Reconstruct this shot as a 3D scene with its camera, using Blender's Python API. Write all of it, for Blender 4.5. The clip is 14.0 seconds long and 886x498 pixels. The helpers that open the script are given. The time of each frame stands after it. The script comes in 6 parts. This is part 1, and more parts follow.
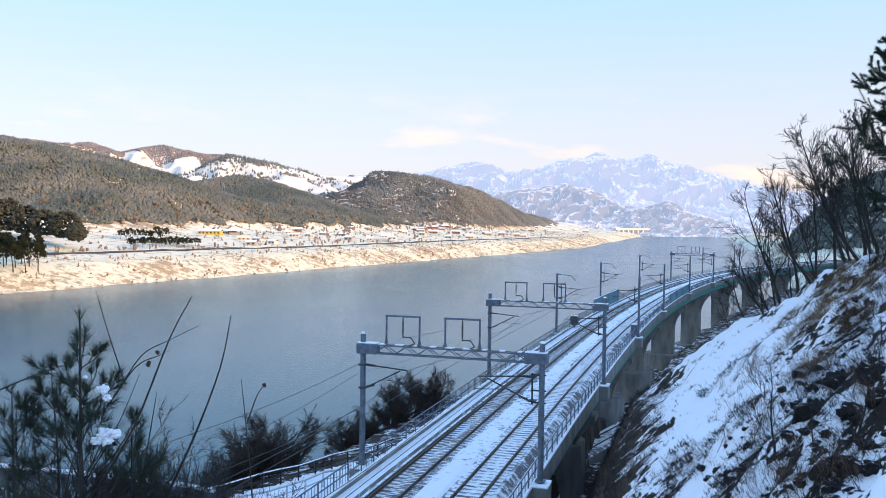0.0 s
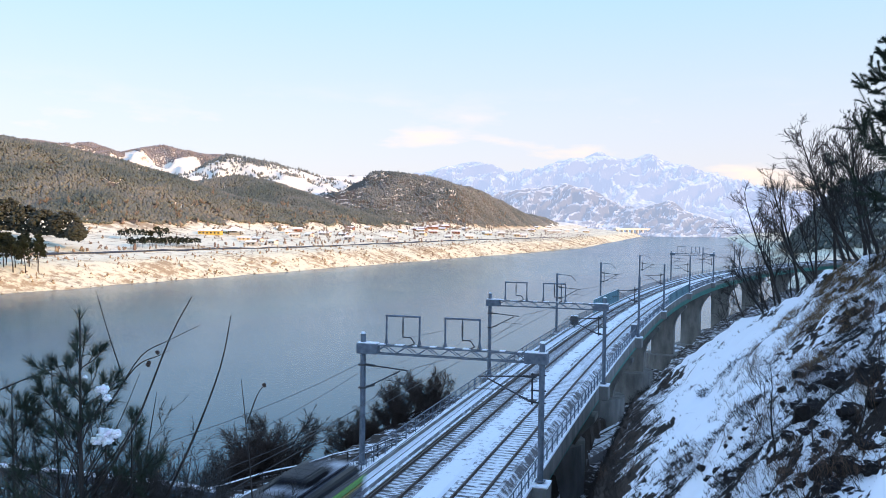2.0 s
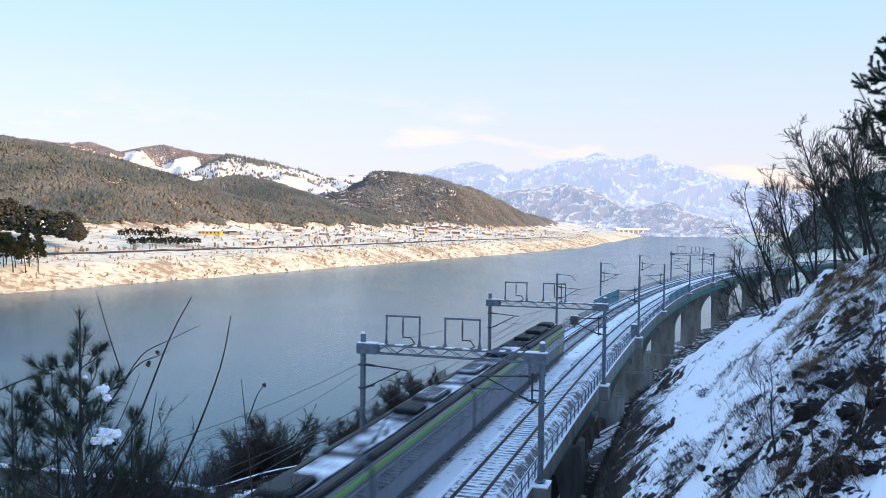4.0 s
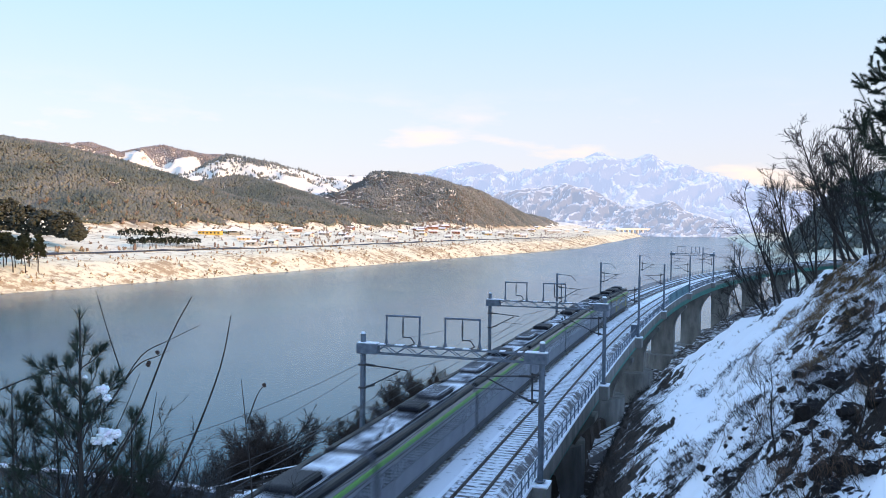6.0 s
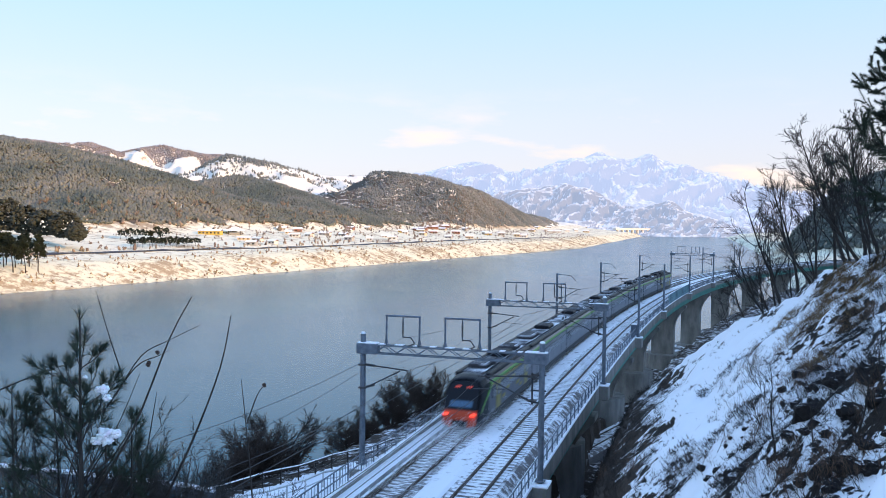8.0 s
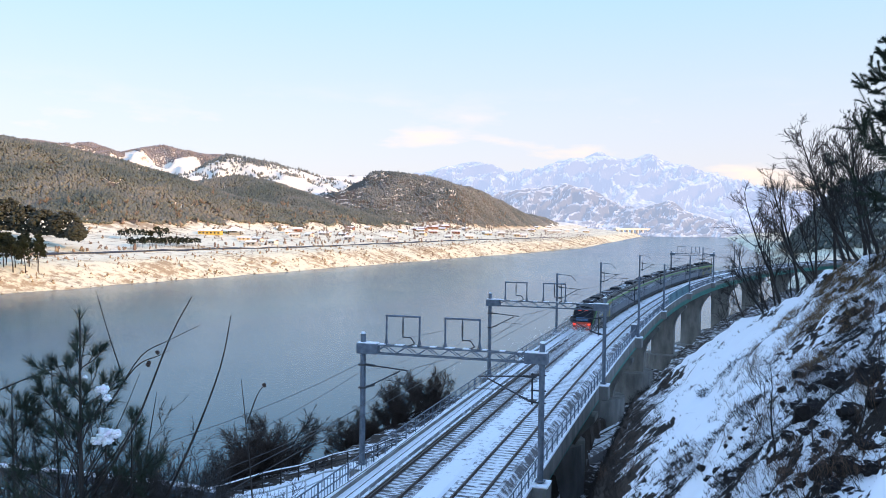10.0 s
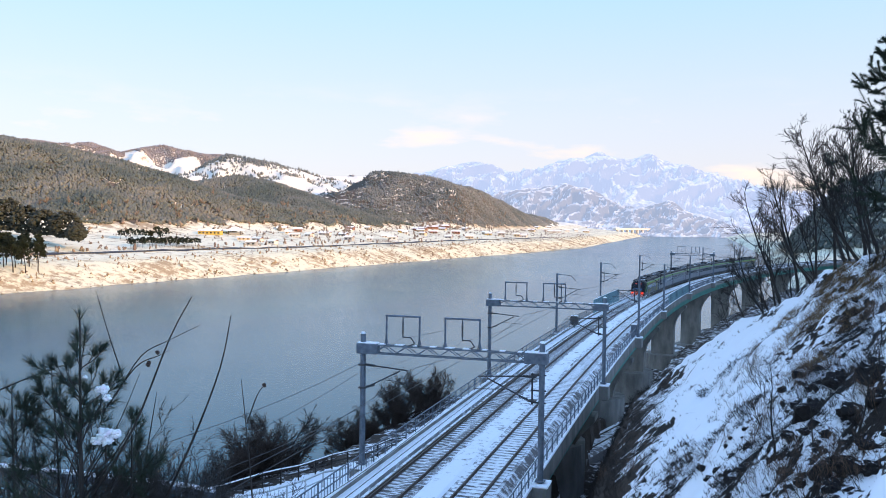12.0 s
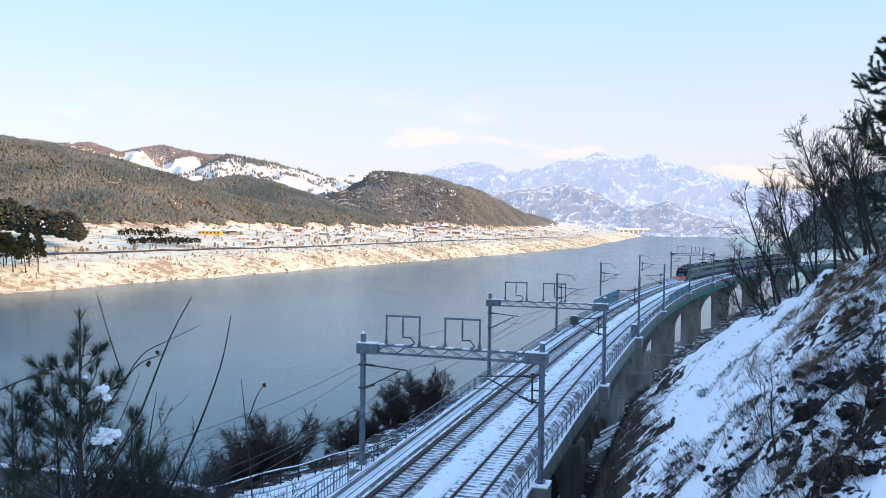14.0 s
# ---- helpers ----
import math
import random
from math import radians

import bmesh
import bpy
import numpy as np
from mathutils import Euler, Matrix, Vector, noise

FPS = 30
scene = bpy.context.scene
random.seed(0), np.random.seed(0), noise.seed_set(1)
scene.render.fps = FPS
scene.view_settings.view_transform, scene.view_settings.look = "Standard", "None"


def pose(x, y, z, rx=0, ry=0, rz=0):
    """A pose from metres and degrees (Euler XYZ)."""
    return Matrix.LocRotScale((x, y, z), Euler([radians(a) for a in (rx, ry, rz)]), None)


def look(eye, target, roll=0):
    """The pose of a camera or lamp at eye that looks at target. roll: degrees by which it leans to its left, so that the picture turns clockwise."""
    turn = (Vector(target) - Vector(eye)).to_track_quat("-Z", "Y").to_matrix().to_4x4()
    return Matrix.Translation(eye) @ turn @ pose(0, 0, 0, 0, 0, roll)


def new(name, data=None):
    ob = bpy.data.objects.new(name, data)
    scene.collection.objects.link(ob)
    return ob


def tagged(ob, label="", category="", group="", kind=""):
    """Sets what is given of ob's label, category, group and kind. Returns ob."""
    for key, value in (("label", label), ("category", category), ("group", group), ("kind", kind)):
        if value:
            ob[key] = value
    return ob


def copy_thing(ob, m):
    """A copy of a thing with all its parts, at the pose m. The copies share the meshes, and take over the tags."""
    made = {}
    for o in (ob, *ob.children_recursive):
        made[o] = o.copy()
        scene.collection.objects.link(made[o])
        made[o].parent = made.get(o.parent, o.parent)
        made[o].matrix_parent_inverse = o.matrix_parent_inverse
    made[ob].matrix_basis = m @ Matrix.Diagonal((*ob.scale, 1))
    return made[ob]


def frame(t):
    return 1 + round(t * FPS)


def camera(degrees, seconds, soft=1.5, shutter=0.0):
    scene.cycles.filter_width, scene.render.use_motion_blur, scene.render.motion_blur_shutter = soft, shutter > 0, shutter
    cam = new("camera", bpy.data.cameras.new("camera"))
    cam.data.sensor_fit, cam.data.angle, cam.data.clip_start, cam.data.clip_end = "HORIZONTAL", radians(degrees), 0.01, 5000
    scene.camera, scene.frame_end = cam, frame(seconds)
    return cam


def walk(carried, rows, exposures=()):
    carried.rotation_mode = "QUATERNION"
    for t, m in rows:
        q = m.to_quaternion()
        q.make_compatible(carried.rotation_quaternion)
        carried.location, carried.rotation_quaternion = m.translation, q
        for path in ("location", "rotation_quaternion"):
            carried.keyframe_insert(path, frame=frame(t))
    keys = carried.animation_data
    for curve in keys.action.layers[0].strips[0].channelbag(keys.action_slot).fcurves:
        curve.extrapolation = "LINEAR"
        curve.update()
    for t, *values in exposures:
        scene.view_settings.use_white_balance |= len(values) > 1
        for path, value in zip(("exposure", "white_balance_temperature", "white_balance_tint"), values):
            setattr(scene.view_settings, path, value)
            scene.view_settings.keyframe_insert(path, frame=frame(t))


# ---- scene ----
# ---- camera ----
EYE = (0.0, 0.0, 14.87)
cam = camera(55.2, 14.0, soft=0.75, shutter=0.9)
VIEW = look(EYE, (0, 100, EYE[2] - 3.156), 0.76)
walk(cam, [(0.0, VIEW), (14.0, VIEW)], [(0.0, 0.95, 5980, 14), (14.0, 0.95, 5980, 14)])

# ---- light ----
SUN_TO = Vector((0.80, -0.60, 0.0)).normalized()
SUN_EL = radians(14.0)
world = bpy.data.worlds.new("sky")
scene.world = world
world.use_nodes = True


def build_sky():
    nt = world.node_tree
    N, L = nt.nodes, nt.links
    N.clear()
    out = N.new("ShaderNodeOutputWorld")
    bg = N.new("ShaderNodeBackground")
    bg.inputs["Strength"].default_value = 0.15
    sky = N.new("ShaderNodeTexSky")
    sky.sky_type = "NISHITA"
    sky.sun_disc = False
    sky.sun_elevation = SUN_EL
    sky.sun_rotation = math.atan2(SUN_TO.x, SUN_TO.y)
    sky.altitude = 100
    sky.air_density = 1.0
    sky.dust_density = 1.0
    sky.ozone_density = 1.5
    # thin low clouds near the horizon, all round
    co = N.new("ShaderNodeTexCoord")
    mp = N.new("ShaderNodeMapping")
    mp.inputs["Scale"].default_value = (2.8, 2.8, 12.0)
    L.new(co.outputs["Generated"], mp.inputs["Vector"])
    no = N.new("ShaderNodeTexNoise")
    no.inputs["Scale"].default_value = 2.3
    no.inputs["Detail"].default_value = 6
    no.inputs["Roughness"].default_value = 0.55
    L.new(mp.outputs["Vector"], no.inputs["Vector"])
    ramp = N.new("ShaderNodeValToRGB")
    ramp.color_ramp.elements[0].position = 0.54
    ramp.color_ramp.elements[1].position = 0.72
    L.new(no.outputs["Fac"], ramp.inputs["Fac"])
    sep = N.new("ShaderNodeSeparateXYZ")
    L.new(co.outputs["Generated"], sep.inputs["Vector"])
    band = N.new("ShaderNodeMapRange")
    band.interpolation_type = "SMOOTHSTEP"
    band.inputs["From Min"].default_value = 0.17
    band.inputs["From Max"].default_value = 0.05
    L.new(sep.outputs["Z"], band.inputs["Value"])
    mul = N.new("ShaderNodeMath")
    mul.operation = "MULTIPLY"
    L.new(ramp.outputs["Color"], mul.inputs[0])
    L.new(band.outputs["Result"], mul.inputs[1])
    mix = N.new("ShaderNodeMix")
    mix.data_type = "RGBA"
    # bright thin veil over the whole sky, pinkish low down and bluer overhead
    tone = N.new("ShaderNodeValToRGB")
    ramp_stops = ((0.0, (0.62, 0.54, 0.53)), (0.12, (0.55, 0.56, 0.58)), (0.26, (0.39, 0.56, 0.635)), (1.0, (0.34, 0.56, 1.0)))
    tone.color_ramp.elements[0].color, tone.color_ramp.elements[1].color = (*ramp_stops[0][1], 1), (*ramp_stops[3][1], 1)
    for at, c in ramp_stops[1:3]:
        tone.color_ramp.elements.new(at).color = (*c, 1)
    L.new(sep.outputs["Z"], tone.inputs["Fac"])
    scale = N.new("ShaderNodeVectorMath")
    scale.operation = "SCALE"
    scale.inputs["Scale"].default_value = 5.2
    L.new(tone.outputs["Color"], scale.inputs[0])
    veil = N.new("ShaderNodeMix")
    veil.data_type = "RGBA"
    veil.inputs["Factor"].default_value = 0.85
    L.new(sky.outputs["Color"], veil.inputs["A"])
    L.new(scale.outputs["Vector"], veil.inputs["B"])
    mix.inputs["B"].default_value = (4.6, 3.6, 2.7, 1)
    L.new(mul.outputs[0], mix.inputs["Factor"])
    L.new(veil.outputs["Result"], mix.inputs["A"])
    L.new(mix.outputs["Result"], bg.inputs["Color"])
    L.new(bg.outputs["Background"], out.inputs["Surface"])


build_sky()
sun_data = bpy.data.lights.new("sun", "SUN")
sun_data.energy = 3.3
sun_data.angle = radians(0.6)
sun_data.color = (1.0, 0.59, 0.25)
sun = new("sun", sun_data)
sun.matrix_world = look((0, 0, 300), Vector((0, 0, 300)) - (SUN_TO * math.cos(SUN_EL) + Vector((0, 0, math.sin(SUN_EL)))))

# ---- materials ----


def material(name, colours, scale=5.0, rough=0.8, bump=0.3, metal=0.0, fine=40.0, lo=0.35, hi=0.65, vary=0.0, stretch=(1, 1, 1), bump_dist=0.05, island=False):
    """Noise mix of two colours at two scales, with relief."""
    m = bpy.data.materials.new(name)
    m.use_nodes = True
    nt = m.node_tree
    N, L = nt.nodes, nt.links
    b = N["Principled BSDF"]
    co = N.new("ShaderNodeTexCoord")
    mp = N.new("ShaderNodeMapping")
    mp.inputs["Scale"].default_value = stretch
    L.new(co.outputs["Object"], mp.inputs["Vector"])
    n1 = N.new("ShaderNodeTexNoise")
    n1.inputs["Scale"].default_value = scale
    n1.inputs["Detail"].default_value = 8
    n1.inputs["Roughness"].default_value = 0.6
    n2 = N.new("ShaderNodeTexNoise")
    n2.inputs["Scale"].default_value = fine
    n2.inputs["Detail"].default_value = 4
    L.new(mp.outputs["Vector"], n1.inputs["Vector"])
    L.new(mp.outputs["Vector"], n2.inputs["Vector"])
    ramp = N.new("ShaderNodeValToRGB")
    ramp.color_ramp.elements[0].position = lo
    ramp.color_ramp.elements[1].position = hi
    ramp.color_ramp.elements[0].color = (*colours[0], 1)
    ramp.color_ramp.elements[1].color = (*colours[1], 1)
    if len(colours) > 2:
        e = ramp.color_ramp.elements.new((lo + hi) / 2)
        e.color = (*colours[2], 1)
    L.new(n1.outputs["Fac"], ramp.inputs["Fac"])
    mix = N.new("ShaderNodeMix")
    mix.data_type = "RGBA"
    mix.blend_type = "MULTIPLY"
    mix.inputs["Factor"].default_value = 0.35
    L.new(ramp.outputs["Color"], mix.inputs["A"])
    L.new(n2.outputs["Color"], mix.inputs["B"])
    hsv = N.new("ShaderNodeHueSaturation")
    hsv.inputs["Value"].default_value = 1.2
    L.new(mix.outputs["Result"], hsv.inputs["Color"])
    if vary:
        if island:
            info = N.new("ShaderNodeNewGeometry")
            src = info.outputs["Random Per Island"]
        else:
            info = N.new("ShaderNodeObjectInfo")
            src = info.outputs["Random"]
        mr = N.new("ShaderNodeMapRange")
        mr.inputs["To Min"].default_value = 1.2 - vary
        mr.inputs["To Max"].default_value = 1.2 + vary
        L.new(src, mr.inputs["Value"])
        L.new(mr.outputs["Result"], hsv.inputs["Value"])
        mh = N.new("ShaderNodeMapRange")
        mh.inputs["To Min"].default_value = 0.5 - vary * 0.05
        mh.inputs["To Max"].default_value = 0.5 + vary * 0.05
        L.new(src, mh.inputs["Value"])
        L.new(mh.outputs["Result"], hsv.inputs["Hue"])
    L.new(hsv.outputs["Color"], b.inputs["Base Color"])
    b.inputs["Roughness"].default_value = rough
    b.inputs["Metallic"].default_value = metal
    if bump:
        bp = N.new("ShaderNodeBump")
        bp.inputs["Strength"].default_value = bump
        bp.inputs["Distance"].default_value = bump_dist
        L.new(n2.outputs["Fac"], bp.inputs["Height"])
        L.new(bp.outputs["Normal"], b.inputs["Normal"])
    return m


def snow_over(name, under, snow=(0.90, 0.92, 0.95), scale=0.8, lo=0.42, hi=0.52, slope_lo=0.45, slope_hi=0.8, fine=6.0, bump=0.5, big=0.08, big_amt=0.5, dist=0.1):
    """Snow lying on soil or stone: patches by noise, thinner on steep faces."""
    m = bpy.data.materials.new(name)
    m.use_nodes = True
    nt = m.node_tree
    N, L = nt.nodes, nt.links
    b = N["Principled BSDF"]
    co = N.new("ShaderNodeTexCoord")

    def noise_at(s, d=6, r=0.6):
        n = N.new("ShaderNodeTexNoise")
        n.inputs["Scale"].default_value = s
        n.inputs["Detail"].default_value = d
        n.inputs["Roughness"].default_value = r
        L.new(co.outputs["Object"], n.inputs["Vector"])
        return n.outputs["Fac"]

    def maths(op, a, c):
        n = N.new("ShaderNodeMath")
        n.operation = op
        for i, v in enumerate((a, c)):
            if isinstance(v, (int, float)):
                n.inputs[i].default_value = v
            else:
                L.new(v, n.inputs[i])
        return n.outputs[0]

    mid, large, small = noise_at(scale, 8, 0.65), noise_at(big, 3), noise_at(fine, 8, 0.7)
    geo = N.new("ShaderNodeNewGeometry")
    sep = N.new("ShaderNodeSeparateXYZ")
    L.new(geo.outputs["Normal"], sep.inputs["Vector"])
    mr = N.new("ShaderNodeMapRange")
    mr.inputs["From Min"].default_value = slope_lo
    mr.inputs["From Max"].default_value = slope_hi
    mr.inputs["To Min"].default_value = -0.18
    mr.inputs["To Max"].default_value = 0.12
    L.new(sep.outputs["Z"], mr.inputs["Value"])
    v = maths("ADD", mid, mr.outputs["Result"])
    v = maths("ADD", v, maths("MULTIPLY", maths("SUBTRACT", large, 0.5), big_amt))
    v = maths("ADD", v, maths("MULTIPLY", maths("SUBTRACT", small, 0.5), 0.25))
    cover = N.new("ShaderNodeMapRange")
    cover.inputs["From Min"].default_value = lo
    cover.inputs["From Max"].default_value = hi
    L.new(v, cover.inputs["Value"])
    r1 = N.new("ShaderNodeValToRGB")
    r1.color_ramp.elements[0].position, r1.color_ramp.elements[1].position = 0.3, 0.7
    r1.color_ramp.elements[0].color, r1.color_ramp.elements[1].color = (*under[0], 1), (*under[1], 1)
    L.new(small, r1.inputs["Fac"])
    mix = N.new("ShaderNodeMix")
    mix.data_type = "RGBA"
    L.new(cover.outputs["Result"], mix.inputs["Factor"])
    L.new(r1.outputs["Color"], mix.inputs["A"])
    mix.inputs["B"].default_value = (*snow, 1)
    L.new(mix.outputs["Result"], b.inputs["Base Color"])
    b.inputs["Roughness"].default_value = 0.85
    b.inputs["Specular IOR Level"].default_value = 0.2
    bp = N.new("ShaderNodeBump")
    bp.inputs["Strength"].default_value = bump
    bp.inputs["Distance"].default_value = dist
    L.new(maths("ADD", small, maths("MULTIPLY", cover.outputs["Result"], 0.7)), bp.inputs["Height"])
    L.new(bp.outputs["Normal"], b.inputs["Normal"])
    return m


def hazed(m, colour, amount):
    """Mixes emission into a far backdrop's material as the haze of several kilometres."""
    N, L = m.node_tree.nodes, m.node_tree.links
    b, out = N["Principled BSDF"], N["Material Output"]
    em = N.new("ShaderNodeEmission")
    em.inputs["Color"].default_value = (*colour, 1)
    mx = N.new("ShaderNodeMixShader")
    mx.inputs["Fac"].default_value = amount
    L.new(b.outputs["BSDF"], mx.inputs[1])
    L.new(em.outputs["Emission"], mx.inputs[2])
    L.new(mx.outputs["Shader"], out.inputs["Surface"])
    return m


def plain(name, colour, rough=0.5, metal=0.0, glow=0.0):
    m = bpy.data.materials.new(name)
    m.use_nodes = True
    b = m.node_tree.nodes["Principled BSDF"]
    b.inputs["Base Color"].default_value = (*colour, 1)
    b.inputs["Roughness"].default_value = rough
    b.inputs["Metallic"].default_value = metal
    if glow:
        b.inputs["Emission Color"].default_value = (*colour, 1)
        b.inputs["Emission Strength"].default_value = glow
    return m


def water_material():
    m = bpy.data.materials.new("river_water")
    m.use_nodes = True
    nt = m.node_tree
    N, L = nt.nodes, nt.links
    b = N["Principled BSDF"]
    b.inputs["Base Color"].default_value = (0.02, 0.105, 0.145, 1)
    b.inputs["IOR"].default_value = 1.31
    co = N.new("ShaderNodeTexCoord")
    hs = []
    for s, stretch in ((0.9, (1, 1, 1)), (0.05, (1, 0.5, 1)), (0.012, (1.5, 0.4, 1))):
        mp = N.new("ShaderNodeMapping")
        mp.inputs["Scale"].default_value = stretch
        mp.inputs["Rotation"].default_value = (0, 0, 0.4)
        n = N.new("ShaderNodeTexNoise")
        n.inputs["Scale"].default_value = s
        n.inputs["Detail"].default_value = 5
        L.new(co.outputs["Object"], mp.inputs["Vector"])
        L.new(mp.outputs["Vector"], n.inputs["Vector"])
        hs.append(n.outputs["Fac"])
    bp = N.new("ShaderNodeBump")
    bp.inputs["Strength"].default_value = 0.35
    bp.inputs["Distance"].default_value = 0.10
    L.new(hs[0], bp.inputs["Height"])
    L.new(bp.outputs["Normal"], b.inputs["Normal"])
    mr = N.new("ShaderNodeMapRange")
    mr.inputs["From Min"].default_value, mr.inputs["From Max"].default_value = 0.35, 0.65
    mr.inputs["To Min"].default_value, mr.inputs["To Max"].default_value = 0.17, 0.21
    ad = N.new("ShaderNodeMath")
    ad.operation = "MULTIPLY_ADD"
    L.new(hs[1], ad.inputs[0])
    ad.inputs[1].default_value = 0.5
    h2 = N.new("ShaderNodeMath")
    h2.operation = "MULTIPLY"
    L.new(hs[2], h2.inputs[0])
    h2.inputs[1].default_value = 0.5
    L.new(h2.outputs[0], ad.inputs[2])
    L.new(ad.outputs[0], mr.inputs["Value"])
    L.new(mr.outputs["Result"], b.inputs["Roughness"])
    return m


M_WATER = water_material()
M_HILL = snow_over("snowy_hillside", ((0.05, 0.04, 0.035), (0.13, 0.10, 0.07)), scale=0.55, lo=0.33, hi=0.40, slope_lo=0.35, slope_hi=0.75, fine=4.0, big=0.09, big_amt=0.6)
# far snow is cream: warm low sunlight is put into these snow colours
M_FIELD = snow_over("snowy_fields", ((0.30, 0.24, 0.16), (0.46, 0.38, 0.26)), snow=(0.80, 0.77, 0.60), scale=0.13, lo=0.45, hi=0.62, slope_lo=0.72, slope_hi=0.97, fine=0.7, big=0.014, big_amt=0.6, dist=0.4)
M_BANK = snow_over("reedy_bank", ((0.30, 0.22, 0.13), (0.48, 0.38, 0.24)), snow=(0.78, 0.74, 0.54), scale=0.22, lo=0.44, hi=0.60, slope_lo=0.75, slope_hi=0.99, fine=1.3, big=0.03, big_amt=0.6, dist=0.3)
M_SNOWHILL = snow_over("snowy_far_slope", ((0.20, 0.16, 0.13), (0.34, 0.28, 0.23)), snow=(0.80, 0.77, 0.68), scale=0.05, lo=0.30, hi=0.48, slope_lo=0.2, slope_hi=0.8, fine=0.4, big=0.01, big_amt=0.5, dist=0.4)
M_WOODFLOOR = snow_over("wood_floor", ((0.07, 0.06, 0.05), (0.15, 0.125, 0.10)), snow=(0.78, 0.75, 0.66), scale=0.08, lo=0.66, hi=0.78, slope_lo=0.3, slope_hi=0.9, fine=0.5, big=0.02, big_amt=0.6, dist=0.4)
M_RANGE = snow_over("snowy_mountain", ((0.07, 0.07, 0.075), (0.16, 0.145, 0.14)), snow=(0.78, 0.78, 0.80), scale=0.042, lo=0.45, hi=0.64, slope_lo=0.62, slope_hi=0.98, fine=0.2, big=0.006, big_amt=0.3, dist=3.0)
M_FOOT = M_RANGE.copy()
# haze colour glows from the mountain surfaces, stronger on the farther range
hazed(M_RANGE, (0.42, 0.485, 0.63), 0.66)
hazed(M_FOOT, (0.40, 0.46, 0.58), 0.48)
M_BALLAST = snow_over("snowy_ballast", ((0.10, 0.095, 0.095), (0.26, 0.24, 0.23)), scale=1.6, lo=0.50, hi=0.65, slope_lo=0.2, slope_hi=0.9, fine=12.0, bump=0.6, big=0.25, big_amt=0.5, dist=0.05)
M_DECKSNOW = snow_over("deck_snow", ((0.16, 0.155, 0.15), (0.30, 0.29, 0.28)), scale=1.7, lo=0.43, hi=0.55, slope_lo=0.0, slope_hi=0.9, fine=9.0, bump=0.5, big=0.2, big_amt=0.5, dist=0.04)
M_WALKSNOW = snow_over("walkway_snow", ((0.30, 0.30, 0.30), (0.45, 0.45, 0.45)), scale=1.7, lo=0.34, hi=0.46, slope_lo=0.0, slope_hi=0.9, fine=9.0, bump=0.5, big=0.2, big_amt=0.4, dist=0.04)
M_SNOW = material("lying_snow", ((0.88, 0.90, 0.94), (0.95, 0.96, 0.97)), 2.0, 0.8, 0.4, fine=9.0)
M_CONCRETE = material("weathered_concrete", ((0.15, 0.145, 0.135), (0.29, 0.28, 0.26)), 0.6, 0.9, 0.3, fine=14, stretch=(1, 1, 0.35))
M_STEEL = material("galvanised_steel", ((0.09, 0.115, 0.15), (0.17, 0.20, 0.24)), 3.0, 0.5, 0.1, metal=0.3, fine=30)
M_DARKSTEEL = material("dark_fittings", ((0.03, 0.03, 0.035), (0.07, 0.07, 0.075)), 6.0, 0.6, 0.1, fine=30)
M_LITTER = snow_over("littered_snow", ((0.014, 0.012, 0.011), (0.042, 0.033, 0.027)), scale=1.9, lo=0.48, hi=0.515, slope_lo=0.35, slope_hi=0.85, fine=7.0, big=0.3, big_amt=0.7)
M_SOIL = snow_over("littered_soil", ((0.025, 0.02, 0.017), (0.075, 0.055, 0.042)), scale=0.9, lo=0.63, hi=0.74, slope_lo=0.35, slope_hi=0.8, fine=5.0, big=0.15, big_amt=0.5)
M_RAIL = material("rusty_rail", ((0.05, 0.035, 0.03), (0.11, 0.08, 0.065)), 4.0, 0.5, 0.1, metal=0.5, fine=30)
M_SLEEPER = snow_over("snowy_sleeper", ((0.22, 0.21, 0.20), (0.32, 0.31, 0.30)), scale=1.1, lo=0.38, hi=0.5, slope_lo=0.2, slope_hi=0.9, fine=10, bump=0.2, big=0.3)
M_SLEEPER_BARE = snow_over("bare_sleeper", ((0.17, 0.16, 0.15), (0.26, 0.25, 0.24)), scale=1.1, lo=0.56, hi=0.7, slope_lo=0.2, slope_hi=0.9, fine=10, bump=0.2, big=0.3)
M_GREEN = material("green_painted_steel", ((0.02, 0.17, 0.13), (0.04, 0.26, 0.20)), 1.5, 0.55, 0.1, fine=20)
M_NOISEWALL = material("blue_green_wall_panel", ((0.10, 0.24, 0.28), (0.16, 0.32, 0.36)), 1.5, 0.5, 0.1, fine=20, vary=0.15)
M_WIRE = plain("catenary_wire", (0.04, 0.04, 0.045), 0.6, 0.3)
M_BARK = material("bare_bark", ((0.018, 0.015, 0.013), (0.05, 0.04, 0.033)), 6.0, 0.9, 0.3, fine=40)
M_TWIG = material("brown_twig", ((0.03, 0.02, 0.016), (0.065, 0.042, 0.032)), 6.0, 0.9, 0.0, fine=40)
M_BRUSH = material("brown_brush", ((0.10, 0.062, 0.042), (0.19, 0.12, 0.08)), 6.0, 0.9, 0.0, fine=40)
M_NEEDLE = material("pine_needles", ((0.010, 0.019, 0.010), (0.028, 0.042, 0.020)), 5.0, 0.8, 0.0, fine=20, vary=0.3, island=True)
M_GRASS = material("dry_grass", ((0.16, 0.10, 0.05), (0.33, 0.22, 0.11)), 3.0, 0.9, 0.0, fine=20, vary=0.3, island=True)
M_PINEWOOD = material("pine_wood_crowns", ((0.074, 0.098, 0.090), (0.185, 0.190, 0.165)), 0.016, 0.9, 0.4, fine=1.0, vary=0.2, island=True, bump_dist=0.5)
